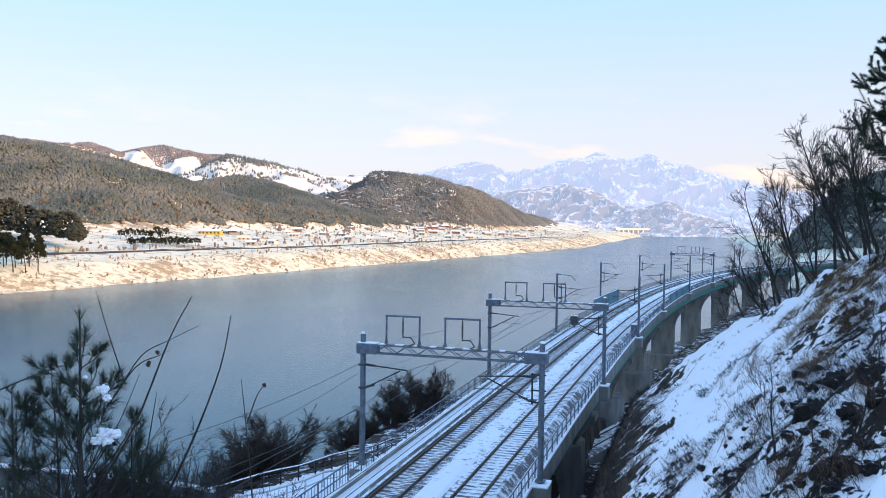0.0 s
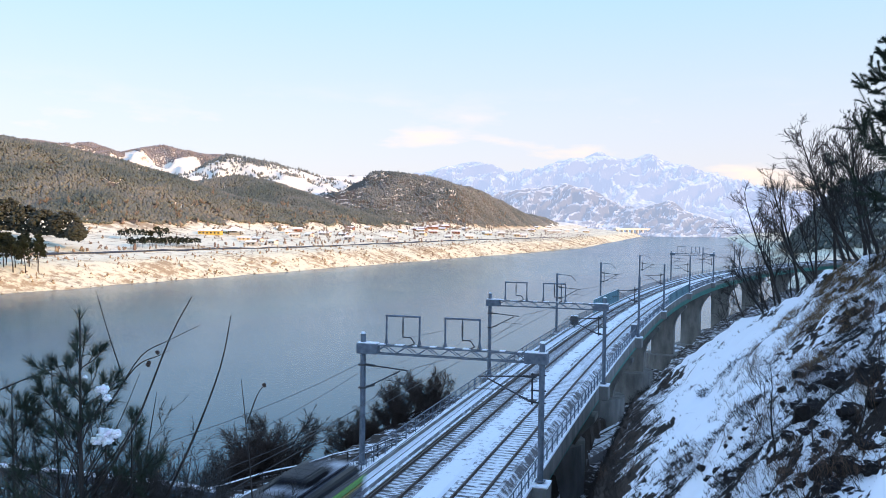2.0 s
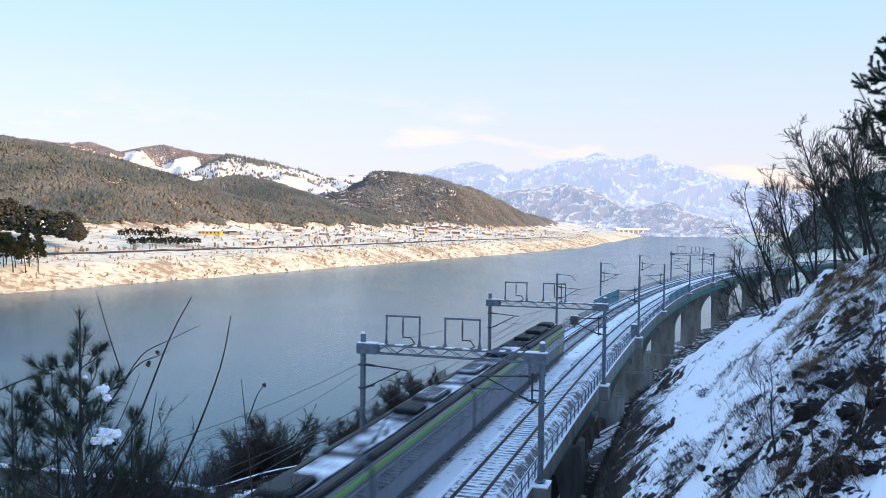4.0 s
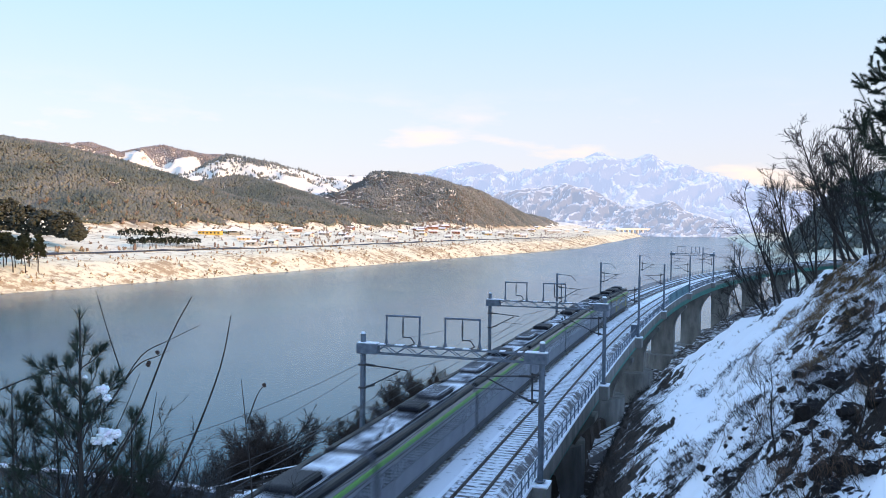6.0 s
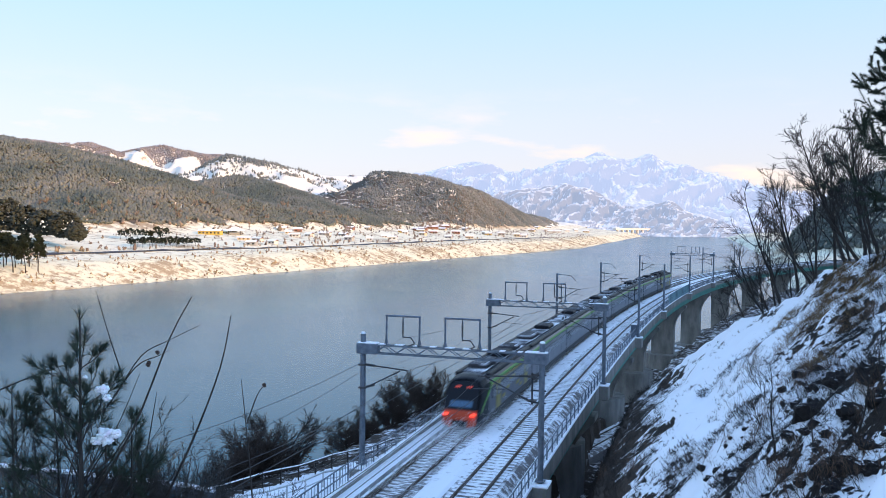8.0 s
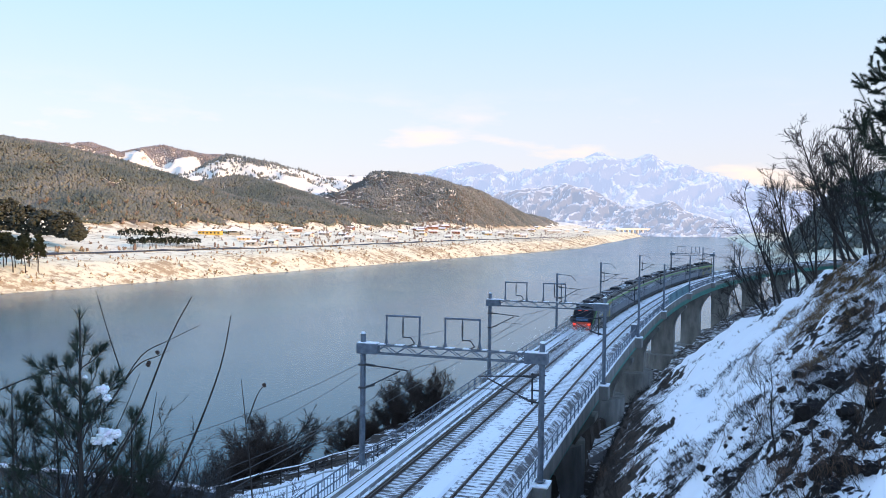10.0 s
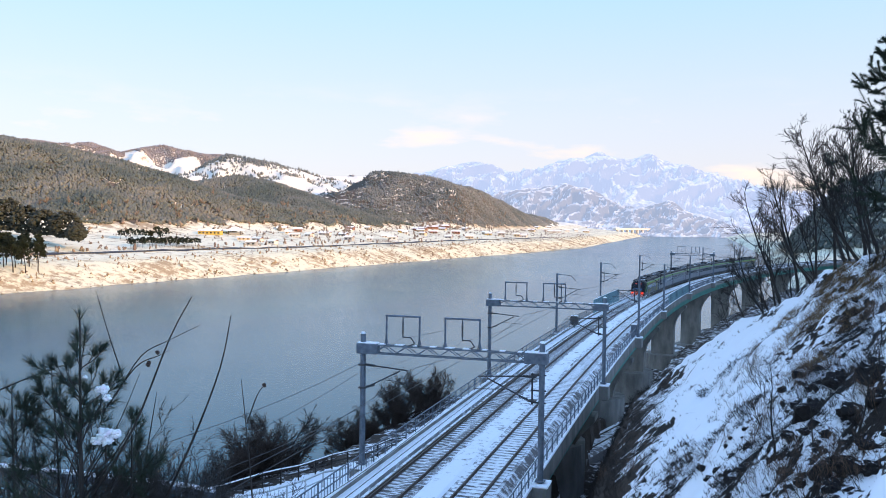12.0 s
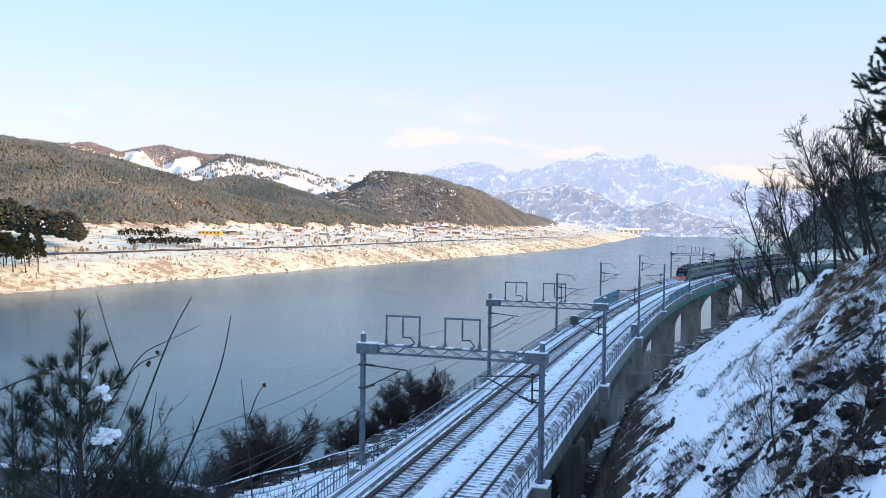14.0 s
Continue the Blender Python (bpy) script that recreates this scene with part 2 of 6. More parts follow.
# paler, bluer pine: haze of the distance is put into the crown colour
M_HAZEPINE = material("hazed_pine_crowns", ((0.115, 0.142, 0.15), (0.235, 0.245, 0.235)), 0.016, 0.9, 0.3, fine=1.0, vary=0.15, island=True, bump_dist=0.5)
M_BAREWOOD = material("bare_wood_crowns", ((0.19, 0.15, 0.115), (0.32, 0.26, 0.20)), 0.05, 0.9, 0.4, fine=1.0, vary=0.4, island=True, bump_dist=0.5)
M_REED = material("dry_reeds", ((0.24, 0.17, 0.10), (0.44, 0.33, 0.20)), 0.08, 0.9, 0.4, fine=1.5, vary=0.35, island=True, bump_dist=0.3)
M_ROCK = material("dark_rock", ((0.03, 0.028, 0.028), (0.09, 0.08, 0.075)), 0.9, 0.85, 0.8, fine=5, bump_dist=0.15)

# ---- geometry helpers ----


def part(name, bm, mat, parent=None, label="", smooth=False):
    me = bpy.data.meshes.new(name)
    bm.to_mesh(me)
    bm.free()
    me.materials.append(mat)
    if smooth:
        me.polygons.foreach_set("use_smooth", [True] * len(me.polygons))
    ob = new(name, me)
    if parent:
        ob.parent = parent
    if label:
        ob["label"] = label
    return ob


def mesh_from(name, verts, faces, mat, parent=None, smooth=False):
    me = bpy.data.meshes.new(name)
    me.from_pydata([tuple(v) for v in verts], [], [tuple(f) for f in faces])
    me.materials.append(mat)
    if smooth:
        me.polygons.foreach_set("use_smooth", [True] * len(me.polygons))
    ob = new(name, me)
    if parent:
        ob.parent = parent
    return ob


def empty(name, m=None):
    e = new(name)
    if m is not None:
        e.matrix_world = m
    return e


def box(bm, c, size, rz=0.0, bevel=0.0, ry=0.0):
    m = Matrix.Translation(c) @ Matrix.Rotation(rz, 4, "Z") @ Matrix.Rotation(ry, 4, "Y") @ Matrix.Diagonal((*size, 1))
    g = bmesh.ops.create_cube(bm, size=1.0, matrix=m)
    if bevel:
        es = list({e for v in g["verts"] for e in v.link_edges})
        bmesh.ops.bevel(bm, geom=es, offset=bevel, segments=1, affect="EDGES")
    return g["verts"]


def rod(bm, a, b, r, r2=None, seg=6):
    """A tapered bar between two points."""
    a, b = Vector(a), Vector(b)
    d = b - a
    if d.length < 1e-6:
        return
    m = Matrix.Translation((a + b) / 2) @ d.to_track_quat("Z", "Y").to_matrix().to_4x4()
    bmesh.ops.create_cone(bm, cap_ends=True, segments=seg, radius1=r, radius2=r if r2 is None else r2, depth=d.length, matrix=m)


def sweep(profile, ss, closed=True):
    """Vertices and faces of a cross-section (offset, height) carried along the track."""
    vs, fs = [], []
    n = len(profile)
    for s in ss:
        for d, z in profile:
            vs.append(on_track(s, d, z))
    for i in range(len(ss) - 1):
        for j in range(n if closed else n - 1):
            a, b = i * n + j, i * n + (j + 1) % n
            fs.append((a, b, b + n, a + n))
    if closed:
        fs.append(tuple(range(n)))
        fs.append(tuple(reversed(range((len(ss) - 1) * n, len(ss) * n))))
    return vs, fs


# ---- the line of the railway: straight, easing into a curve ----
S_MIN, S_MAX, DS = -330.0, 620.0, 1.0


def lay_line():
    ss = np.arange(S_MIN, S_MAX + DS, DS)
    k = np.where(ss < 0, 0.0, np.minimum(0.000239 + 7.014e-6 * ss, 0.00165))
    i0 = int(round(-S_MIN / DS))
    h = np.cumsum(k) * DS
    h = h - h[i0] + 0.29384
    x, y = np.cumsum(np.sin(h)) * DS, np.cumsum(np.cos(h)) * DS
    return ss, x - x[i0] + 0.139, y - y[i0] + 48.63, h


LINE_S, LINE_X, LINE_Y, LINE_H = lay_line()


def track_at(s):
    return float(np.interp(s, LINE_S, LINE_X)), float(np.interp(s, LINE_S, LINE_Y)), float(np.interp(s, LINE_S, LINE_H))


def on_track(s, d, z):
    x, y, h = track_at(s)
    return (x + d * math.cos(h), y - d * math.sin(h), z)


def track_pose(s, d, z):
    """x across to the right, y along the line."""
    x, y, h = track_at(s)
    return Matrix.Translation((x + d * math.cos(h), y - d * math.sin(h), z)) @ Matrix.Rotation(-h, 4, "Z")


MAST_S = [1.2, 33.0, 68.4, 105.5, 149.0, 188.6, 229.0, 269.0]
TRACKS = (-2.1, 2.1)
WATER_Z = -19.0
# ---- terrain ----


def sm(a, b, x):
    t = np.clip((x - a) / (b - a), 0, 1)
    return t * t * (3 - 2 * t)


def fbm(x, y, scale, octaves=4, seed=0):
    out = np.zeros_like(x)
    amp = 1.0
    rng = np.random.RandomState(seed)
    for o in range(octaves):
        f = 2.0 ** o / scale
        for _ in range(3):
            a, p, q = rng.uniform(0, 6.28, 3)
            xx, yy = x * math.cos(a) + y * math.sin(a), -x * math.sin(a) + y * math.cos(a)
            out += amp / 3 * np.sin(xx * f * 6.28 + p + 1.7 * np.sin(yy * f * 4.1 + q))
        amp *= 0.5
    return out


def line_coords(x, y):
    """Distance along and to the right of the railway."""
    idx = slice(0, len(LINE_S), 4)
    lx, ly, lh, ls = LINE_X[idx], LINE_Y[idx], LINE_H[idx], LINE_S[idx]
    n, s = np.empty_like(x), np.empty_like(x)
    for i in range(0, len(x), 4000):
        dx, dy = x[i:i + 4000, None] - lx, y[i:i + 4000, None] - ly
        j = np.argmin(dx * dx + dy * dy, axis=1)
        r = np.arange(len(j))
        n[i:i + 4000] = dx[r, j] * np.cos(lh[j]) - dy[r, j] * np.sin(lh[j])
        s[i:i + 4000] = ls[j] + dx[r, j] * np.sin(lh[j]) + dy[r, j] * np.cos(lh[j])
    return n, s


def near_height(x, y, rough=True):
    n, s = line_coords(x, y)
    # valley floor under the viaduct, falling to the river
    path_n = np.minimum(-5.5, -9.1 - 0.45 * (19 - s))
    out = path_n - 1.6 - n
    floor_l = np.where(out < 0, -4.5, -4.5 - 0.15 * out - 0.9 * np.maximum(0, -16 - 0.3 * np.maximum(0, 20 - s) - n))
    floor_l = np.where(n > path_n + 2.2, -4.5 - 0.7 * (n - path_n - 2.2), floor_l)
    deep = np.interp(s, [20, 60, 120], [-9.5, -13.0, -17.0])
    floor_far = np.where(n > -3, deep, deep - 0.55 * (-3 - n))
    t = sm(45, 85, s)
    floor = np.where(n > 2, deep, floor_l * (1 - t) + floor_far * t)
    floor = np.maximum(floor, -24.0)
    floor = np.where((n > -5) & (n <= 2), np.maximum(floor, deep), floor)
    # spur on the right: even slope below a bench that drops away
    slope = 0.9 * (n - 8.9) - 0.45 * np.maximum(0, n - 30) - 1.6 * np.maximum(0, 8.6 - n)
    bench = np.interp(y, [0, 44, 50, 57, 64, 70, 78, 90, 120, 200, 420], [60, 13.6, 12.9, 11.5, 7.6, 3.0, -4.0, -10.0, -13.0, -15.0, -12.0])
    bench = bench + 0.05 * np.maximum(0, x - 24)
    # mountainside rising out of view, shaped to shade the near valley
    mountain = bench + 0.45 * np.maximum(0, x - (0.56 * y + 8))
    hill = np.minimum(slope, np.minimum(mountain, 60 + 0.03 * n))
    hill = np.where(y < 0, np.minimum(slope, 60 + 0.03 * n), hill)
    z = np.maximum(floor, hill)
    z = z + 8.6 * np.exp(-((x) ** 2 + (y + 3) ** 2) / 72) + 6.0 * np.exp(-((x + 6.5) ** 2 + (y - 12.0) ** 2) / 22)
    if rough:
        w = sm(9, 13, n)
        z = z + w * (0.55 * fbm(x, y, 9, 4, 3) + 0.25 * fbm(x, y, 2.2, 3, 4)) + (1 - w) * 0.18 * fbm(x, y, 5, 3, 5)
    return z


def grid_mesh(name, xs, ys, zfun, mat, keep=None):
    X, Y = np.meshgrid(xs, ys)
    x, y = X.ravel(), Y.ravel()
    z = zfun(x, y)
    nx, ny = len(xs), len(ys)
    i = (np.arange(ny - 1)[:, None] * nx + np.arange(nx - 1)).ravel()
    faces = np.stack([i, i + 1, i + nx + 1, i + nx], 1)
    if keep is not None:
        faces = faces[keep(x, y, z)[faces].any(axis=1)]
    me = bpy.data.meshes.new(name)
    me.vertices.add(len(x))
    me.vertices.foreach_set("co", np.stack([x, y, z], 1).ravel())
    me.loops.add(faces.size)
    me.loops.foreach_set("vertex_index", faces.ravel().astype(np.int32))
    me.polygons.add(len(faces))
    me.polygons.foreach_set("loop_start", np.arange(0, faces.size, 4, dtype=np.int32))
    me.polygons.foreach_set("use_smooth", np.ones(len(faces), dtype=bool))
    me.update(calc_edges=True)
    me.validate()
    me.materials.append(mat)
    return new(name, me)


def steps(*segs):
    """Grid lines: (start, end, spacing) one after another."""
    out = []
    for a, b, d in segs:
        out.extend(np.arange(a, b, d))
    out.append(segs[-1][1])
    return np.array(out, float)


ground = grid_mesh("ground", steps((-140, -30, 4), (-30, 36, 0.5), (36, 80, 2), (80, 420, 8)),
                   steps((-260, -20, 6), (-20, 10, 1.0), (10, 96, 0.5), (96, 200, 2), (200, 460, 6)), near_height, M_HILL)


def soil_patches():
    """Less snow under the viaduct, beyond the spur, on the bank and in thickets."""
    me = ground.data
    me.materials.append(M_SOIL)
    c = np.empty(len(me.polygons) * 3)
    me.polygons.foreach_get("center", c)
    c = c.reshape(-1, 3)
    x, y = c[:, 0], c[:, 1]
    n, s = line_coords(x, y)
    low = (n > -5) & (n < 10.8 + 1.5 * fbm(x, y, 7, 3, 61)) & (s > -20)
    beyond = (y > 76) & (n > -5) & (fbm(x, y, 9, 3, 64) > -0.5)
    bank = (n < np.minimum(-5.5, -9.1 - 0.45 * (19 - s)) - 1.9) & (s < 85) & (s > -40)
    me.materials.append(M_LITTER)
    wob = 0.9 * fbm(x, y, 6, 3, 66)
    low_edge = (n > 8) & (n < 12.6 + 1.5 * fbm(x, y, 7, 3, 61)) & (s > -20)
    thicket = low_edge | (y > 15) & (((y < 44) & (x > 9.4 + 0.49 * (y - 28) + wob)) | ((y >= 44) & (y < 60) & (x > 21.5 + wob)))
    me.polygons.foreach_set("material_index", np.where(low | beyond | bank, 1, np.where(thicket, 2, 0)).astype(np.int32))


soil_patches()
tagged(ground, "steep snowy hillside with brown brush and bare soil", "ground", kind="structure")

SHORE_Y = [-400, 365, 1180, 2600, 2850, 4650, 5200]
SHORE_X = [-552, -191, 193, 617, 1060, 1700, 1900]
RIGHT_Y = [380, 520, 900, 2910, 4650, 5200]
RIGHT_X = [150, 200, 345, 960, 1600, 1900]


def ridge(x, y, crest, width, power=1.35):
    """Height of a ridge whose crest runs through (x, y, z) points, falling off over width."""
    best = np.full_like(x, 1e9)
    top, weight = np.zeros_like(x), np.zeros_like(x)
    c = np.array(crest, float)
    for a, b in zip(c[:-1], c[1:]):
        d = b[:2] - a[:2]
        t = np.clip(((x - a[0]) * d[0] + (y - a[1]) * d[1]) / (d @ d), 0, 1)
        dist = np.hypot(x - a[0] - t * d[0], y - a[1] - t * d[1])
        best = np.minimum(best, dist)
        g = 1 / (dist + 0.03 * width) ** 3
        top, weight = top + g * (a[2] + t * (b[2] - a[2])), weight + g
    top = top / weight
    f = np.clip(1 - best / width, 0, 1)
    return top, 1 - (1 - f) ** power, f


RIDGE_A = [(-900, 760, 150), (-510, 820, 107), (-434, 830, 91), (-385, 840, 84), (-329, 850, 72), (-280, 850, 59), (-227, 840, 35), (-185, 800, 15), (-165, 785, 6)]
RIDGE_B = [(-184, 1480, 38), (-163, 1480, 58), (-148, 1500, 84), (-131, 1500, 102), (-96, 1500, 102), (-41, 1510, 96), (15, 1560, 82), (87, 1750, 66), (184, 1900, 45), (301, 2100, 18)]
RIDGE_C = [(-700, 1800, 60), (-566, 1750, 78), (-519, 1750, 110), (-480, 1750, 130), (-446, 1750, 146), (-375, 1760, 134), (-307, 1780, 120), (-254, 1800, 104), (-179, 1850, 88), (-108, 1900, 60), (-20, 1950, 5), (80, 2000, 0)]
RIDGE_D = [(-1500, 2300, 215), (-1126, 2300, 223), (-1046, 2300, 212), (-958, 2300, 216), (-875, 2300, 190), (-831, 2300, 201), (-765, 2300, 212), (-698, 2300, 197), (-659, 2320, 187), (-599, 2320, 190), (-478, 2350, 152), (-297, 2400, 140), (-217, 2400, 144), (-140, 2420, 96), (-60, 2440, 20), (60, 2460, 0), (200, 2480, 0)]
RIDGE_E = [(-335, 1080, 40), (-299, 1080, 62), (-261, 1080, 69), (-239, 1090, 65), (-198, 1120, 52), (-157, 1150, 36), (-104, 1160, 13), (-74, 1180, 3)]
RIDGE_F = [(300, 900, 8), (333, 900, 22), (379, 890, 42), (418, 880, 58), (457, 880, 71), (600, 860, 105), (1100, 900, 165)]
# unseen shoulder, added to keep the sun off the near bank
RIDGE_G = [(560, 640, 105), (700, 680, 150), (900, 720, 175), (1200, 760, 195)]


def far_parts(x, y):
    xs, xr = np.interp(y, SHORE_Y, SHORE_X), np.interp(y, RIGHT_Y, RIGHT_X)
    w = (xs - x) * 0.904
    wr = (x - xr) * 0.9
    wob = 3.5 * fbm(x, y, 60, 3, 8)
    base = np.interp(w + wob, [-30, -2, 3, 30, 55, 210, 600], [-26, -20, -18.6, -9.0, -6.5, 8.5, 12])
    base_r = np.interp(wr + wob, [-30, -2, 3, 40, 300], [-26, -20, -18.6, -8, 4])
    base_r = np.where(y < 400, -26, base_r)
    base = np.maximum(base, base_r) + 0.35 * fbm(x, y, 35, 3, 9) * sm(20, 60, np.maximum(w, wr))
    hills = {}
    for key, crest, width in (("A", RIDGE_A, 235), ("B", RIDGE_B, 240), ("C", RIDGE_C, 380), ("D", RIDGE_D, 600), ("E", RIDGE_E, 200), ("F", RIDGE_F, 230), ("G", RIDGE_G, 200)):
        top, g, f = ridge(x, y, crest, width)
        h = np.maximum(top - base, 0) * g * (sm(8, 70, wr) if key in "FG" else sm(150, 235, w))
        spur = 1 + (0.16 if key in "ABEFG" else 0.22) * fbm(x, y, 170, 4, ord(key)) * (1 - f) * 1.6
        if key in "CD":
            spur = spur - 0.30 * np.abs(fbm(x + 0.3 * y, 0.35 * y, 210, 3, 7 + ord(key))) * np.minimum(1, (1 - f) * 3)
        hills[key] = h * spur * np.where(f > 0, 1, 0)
    return base, hills, w, wr


def far_height(x, y):
    base, hills, w, wr = far_parts(x, y)
    z = base
    for h in hills.values():
        z = np.maximum(z, base + h)
    return z


far_ground = grid_mesh("ground_across_river", steps((-1500, -700, 12), (-700, 300, 7), (300, 700, 12), (700, 2000, 50)),
                       steps((270, 1000, 6), (1000, 1800, 12), (1800, 2600, 14), (2600, 5000, 80)), far_height, M_FIELD,
                       keep=lambda x, y, z: z > -24)


def bank_strip():
    me = far_ground.data
    me.materials.append(M_BANK)
    c = np.empty(len(me.polygons) * 3)
    me.polygons.foreach_get("center", c)
    c = c.reshape(-1, 3)
    w = (np.interp(c[:, 1], SHORE_Y, SHORE_X) - c[:, 0]) * 0.904
    _, hills, w, wr = far_parts(c[:, 0], c[:, 1])
    kind = ((w < 46 + 6 * fbm(c[:, 0], c[:, 1], 50, 3, 19)) & (w > -40)).astype(np.int32)
    wooded = np.maximum(np.maximum(hills["A"], hills["B"]), hills["E"])
    snowy = np.maximum(hills["C"], hills["D"])
    me.materials.append(M_SNOWHILL)
    me.materials.append(M_WOODFLOOR)
    kind = np.where((snowy > 4) & (snowy > wooded), 2, kind)
    kind = np.where((wooded > 6) & (wooded >= snowy), 3, kind)
    me.polygons.foreach_set("material_index", kind.astype(np.int32))


bank_strip()
tagged(far_ground, "snow-covered fields and wooded hills across the river", "ground", kind="structure")

water = grid_mesh("water", np.linspace(-2500, 2500, 21), np.linspace(-600, 4900, 21), lambda x, y: np.full_like(x, WATER_Z), M_WATER)
tagged(water, "calm blue-grey river with faint ripples", "river", kind="structure")
bed = grid_mesh("ground_bed", np.linspace(-2600, 2600, 5), np.linspace(-700, 5000, 5), lambda x, y: np.full_like(x, -27.0), M_ROCK)
tagged(bed, "dark river bed", "ground", kind="structure")


def mountain_range(name, crest, width, seed, amp=0.52, mat=None):
    c = np.array(crest, float)
    y0, y1 = c[:, 1].min() - width, c[:, 1].max() + width * 0.4

    def height(x, y):
        top, g, f = ridge(x, y, crest, width, power=1.15)
        h = top * g
        rid = 1 - np.abs(fbm(x - 0.5 * y + 0.08 * width * fbm(x, y, width * 0.5, 2, seed + 3), 0.22 * y, width * 0.24, 4, seed)) * 1.6
        return -30 + h * (1 + amp * (rid - 0.6) * np.minimum(1, (1 - f) * 2.5)) + 30 * f + 8 * fbm(x, y, 150, 4, seed + 1)
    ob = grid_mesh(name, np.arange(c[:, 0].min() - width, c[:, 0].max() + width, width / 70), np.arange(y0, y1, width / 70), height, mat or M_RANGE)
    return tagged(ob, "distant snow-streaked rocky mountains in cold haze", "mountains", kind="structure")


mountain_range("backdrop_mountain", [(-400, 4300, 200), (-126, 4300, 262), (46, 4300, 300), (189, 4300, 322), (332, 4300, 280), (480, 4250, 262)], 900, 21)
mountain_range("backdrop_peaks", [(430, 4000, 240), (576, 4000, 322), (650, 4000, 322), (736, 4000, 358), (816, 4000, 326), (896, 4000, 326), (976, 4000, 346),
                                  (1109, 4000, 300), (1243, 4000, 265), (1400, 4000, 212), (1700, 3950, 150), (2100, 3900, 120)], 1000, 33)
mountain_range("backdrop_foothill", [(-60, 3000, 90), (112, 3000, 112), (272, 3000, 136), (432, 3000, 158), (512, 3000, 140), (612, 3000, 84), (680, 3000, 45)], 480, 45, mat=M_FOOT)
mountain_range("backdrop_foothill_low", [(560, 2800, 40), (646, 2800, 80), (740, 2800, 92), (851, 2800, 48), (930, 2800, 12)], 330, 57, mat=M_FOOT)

# ---- woods across the river ----


def ico():
    bm = bmesh.new()
    bmesh.ops.create_icosphere(bm, subdivisions=1, radius=1.0)
    v = np.array([p.co[:] for p in bm.verts])
    f = np.array([[q.index for q in p.verts] for p in bm.faces])
    bm.free()
    return v, f


ICO_V, ICO_F = ico()
# small pointed crown of eight faces, for woods far off
SPIRE_V = np.array([(1, 0, -0.25), (0, 1, -0.25), (-1, 0, -0.25), (0, -1, -0.25), (0, 0, 0.9), (0, 0, -1.0)], float)
SPIRE_F = np.array([(0, 1, 4), (1, 2, 4), (2, 3, 4), (3, 0, 4), (1, 0, 5), (2, 1, 5), (3, 2, 5), (0, 3, 5)])


def scatter(name, pos, size, mat, kind, seed, tall=1.3, jitter=0.28, blobs=2, taper=0.0, spire=False):
    """One object of many small irregular crowns standing on the ground."""
    rng = np.random.RandomState(seed)
    n = len(pos)
    SV, SF = (SPIRE_V, SPIRE_F) if spire else (ICO_V, ICO_F)
    V, F = [], []
    off = 0
    for b in range(blobs):
        v = SV[None] * (1 + jitter * rng.normal(size=(n, len(SV), 1)))
        sc = size[:, None] * (0.55 if b == 0 else 0.40)
        v = v * np.concatenate([np.repeat((1 - taper * SV[:, 2:])[None], 2, axis=2), np.ones((1, len(SV), 1))], axis=2)
        v = v * sc[:, :, None] * np.array([1, 1, tall])[None, None]
        shift = np.zeros((n, 1, 3))
        if b == 0:
            shift[:, 0, 2] = size * 0.55 * tall
        else:
            shift[:, 0, :2] = rng.normal(size=(n, 2)) * size[:, None] * 0.25
            shift[:, 0, 2] = size * tall * rng.uniform(0.7, 1.15, n)
        v = v + shift + pos[:, None, :]
        V.append(v.reshape(-1, 3))
        F.append((SF[None] + (np.arange(n) * len(SV))[:, None, None]).reshape(-1, 3) + off)
        off += n * len(SV)
    V, F = np.concatenate(V), np.concatenate(F)
    me = bpy.data.meshes.new(name)
    me.vertices.add(len(V))
    me.vertices.foreach_set("co", V.ravel())
    me.loops.add(F.size)
    me.loops.foreach_set("vertex_index", F.ravel().astype(np.int32))
    me.polygons.add(len(F))
    me.polygons.foreach_set("loop_start", np.arange(0, F.size, 3, dtype=np.int32))
    me.update(calc_edges=True)
    me.materials.append(mat)
    ob = new(name, me)
    return ob


def pick(rng, n, x0, x1, y0, y1, test):
    """Random places on the far ground that pass a test."""
    x, y = rng.uniform(x0, x1, n), rng.uniform(y0, y1, n)
    base, hills, w, wr = far_parts(x, y)
    ok = test(x, y, base, hills, w, wr, rng)
    x, y = x[ok], y[ok]
    return np.stack([x, y, far_height(x, y)], 1)


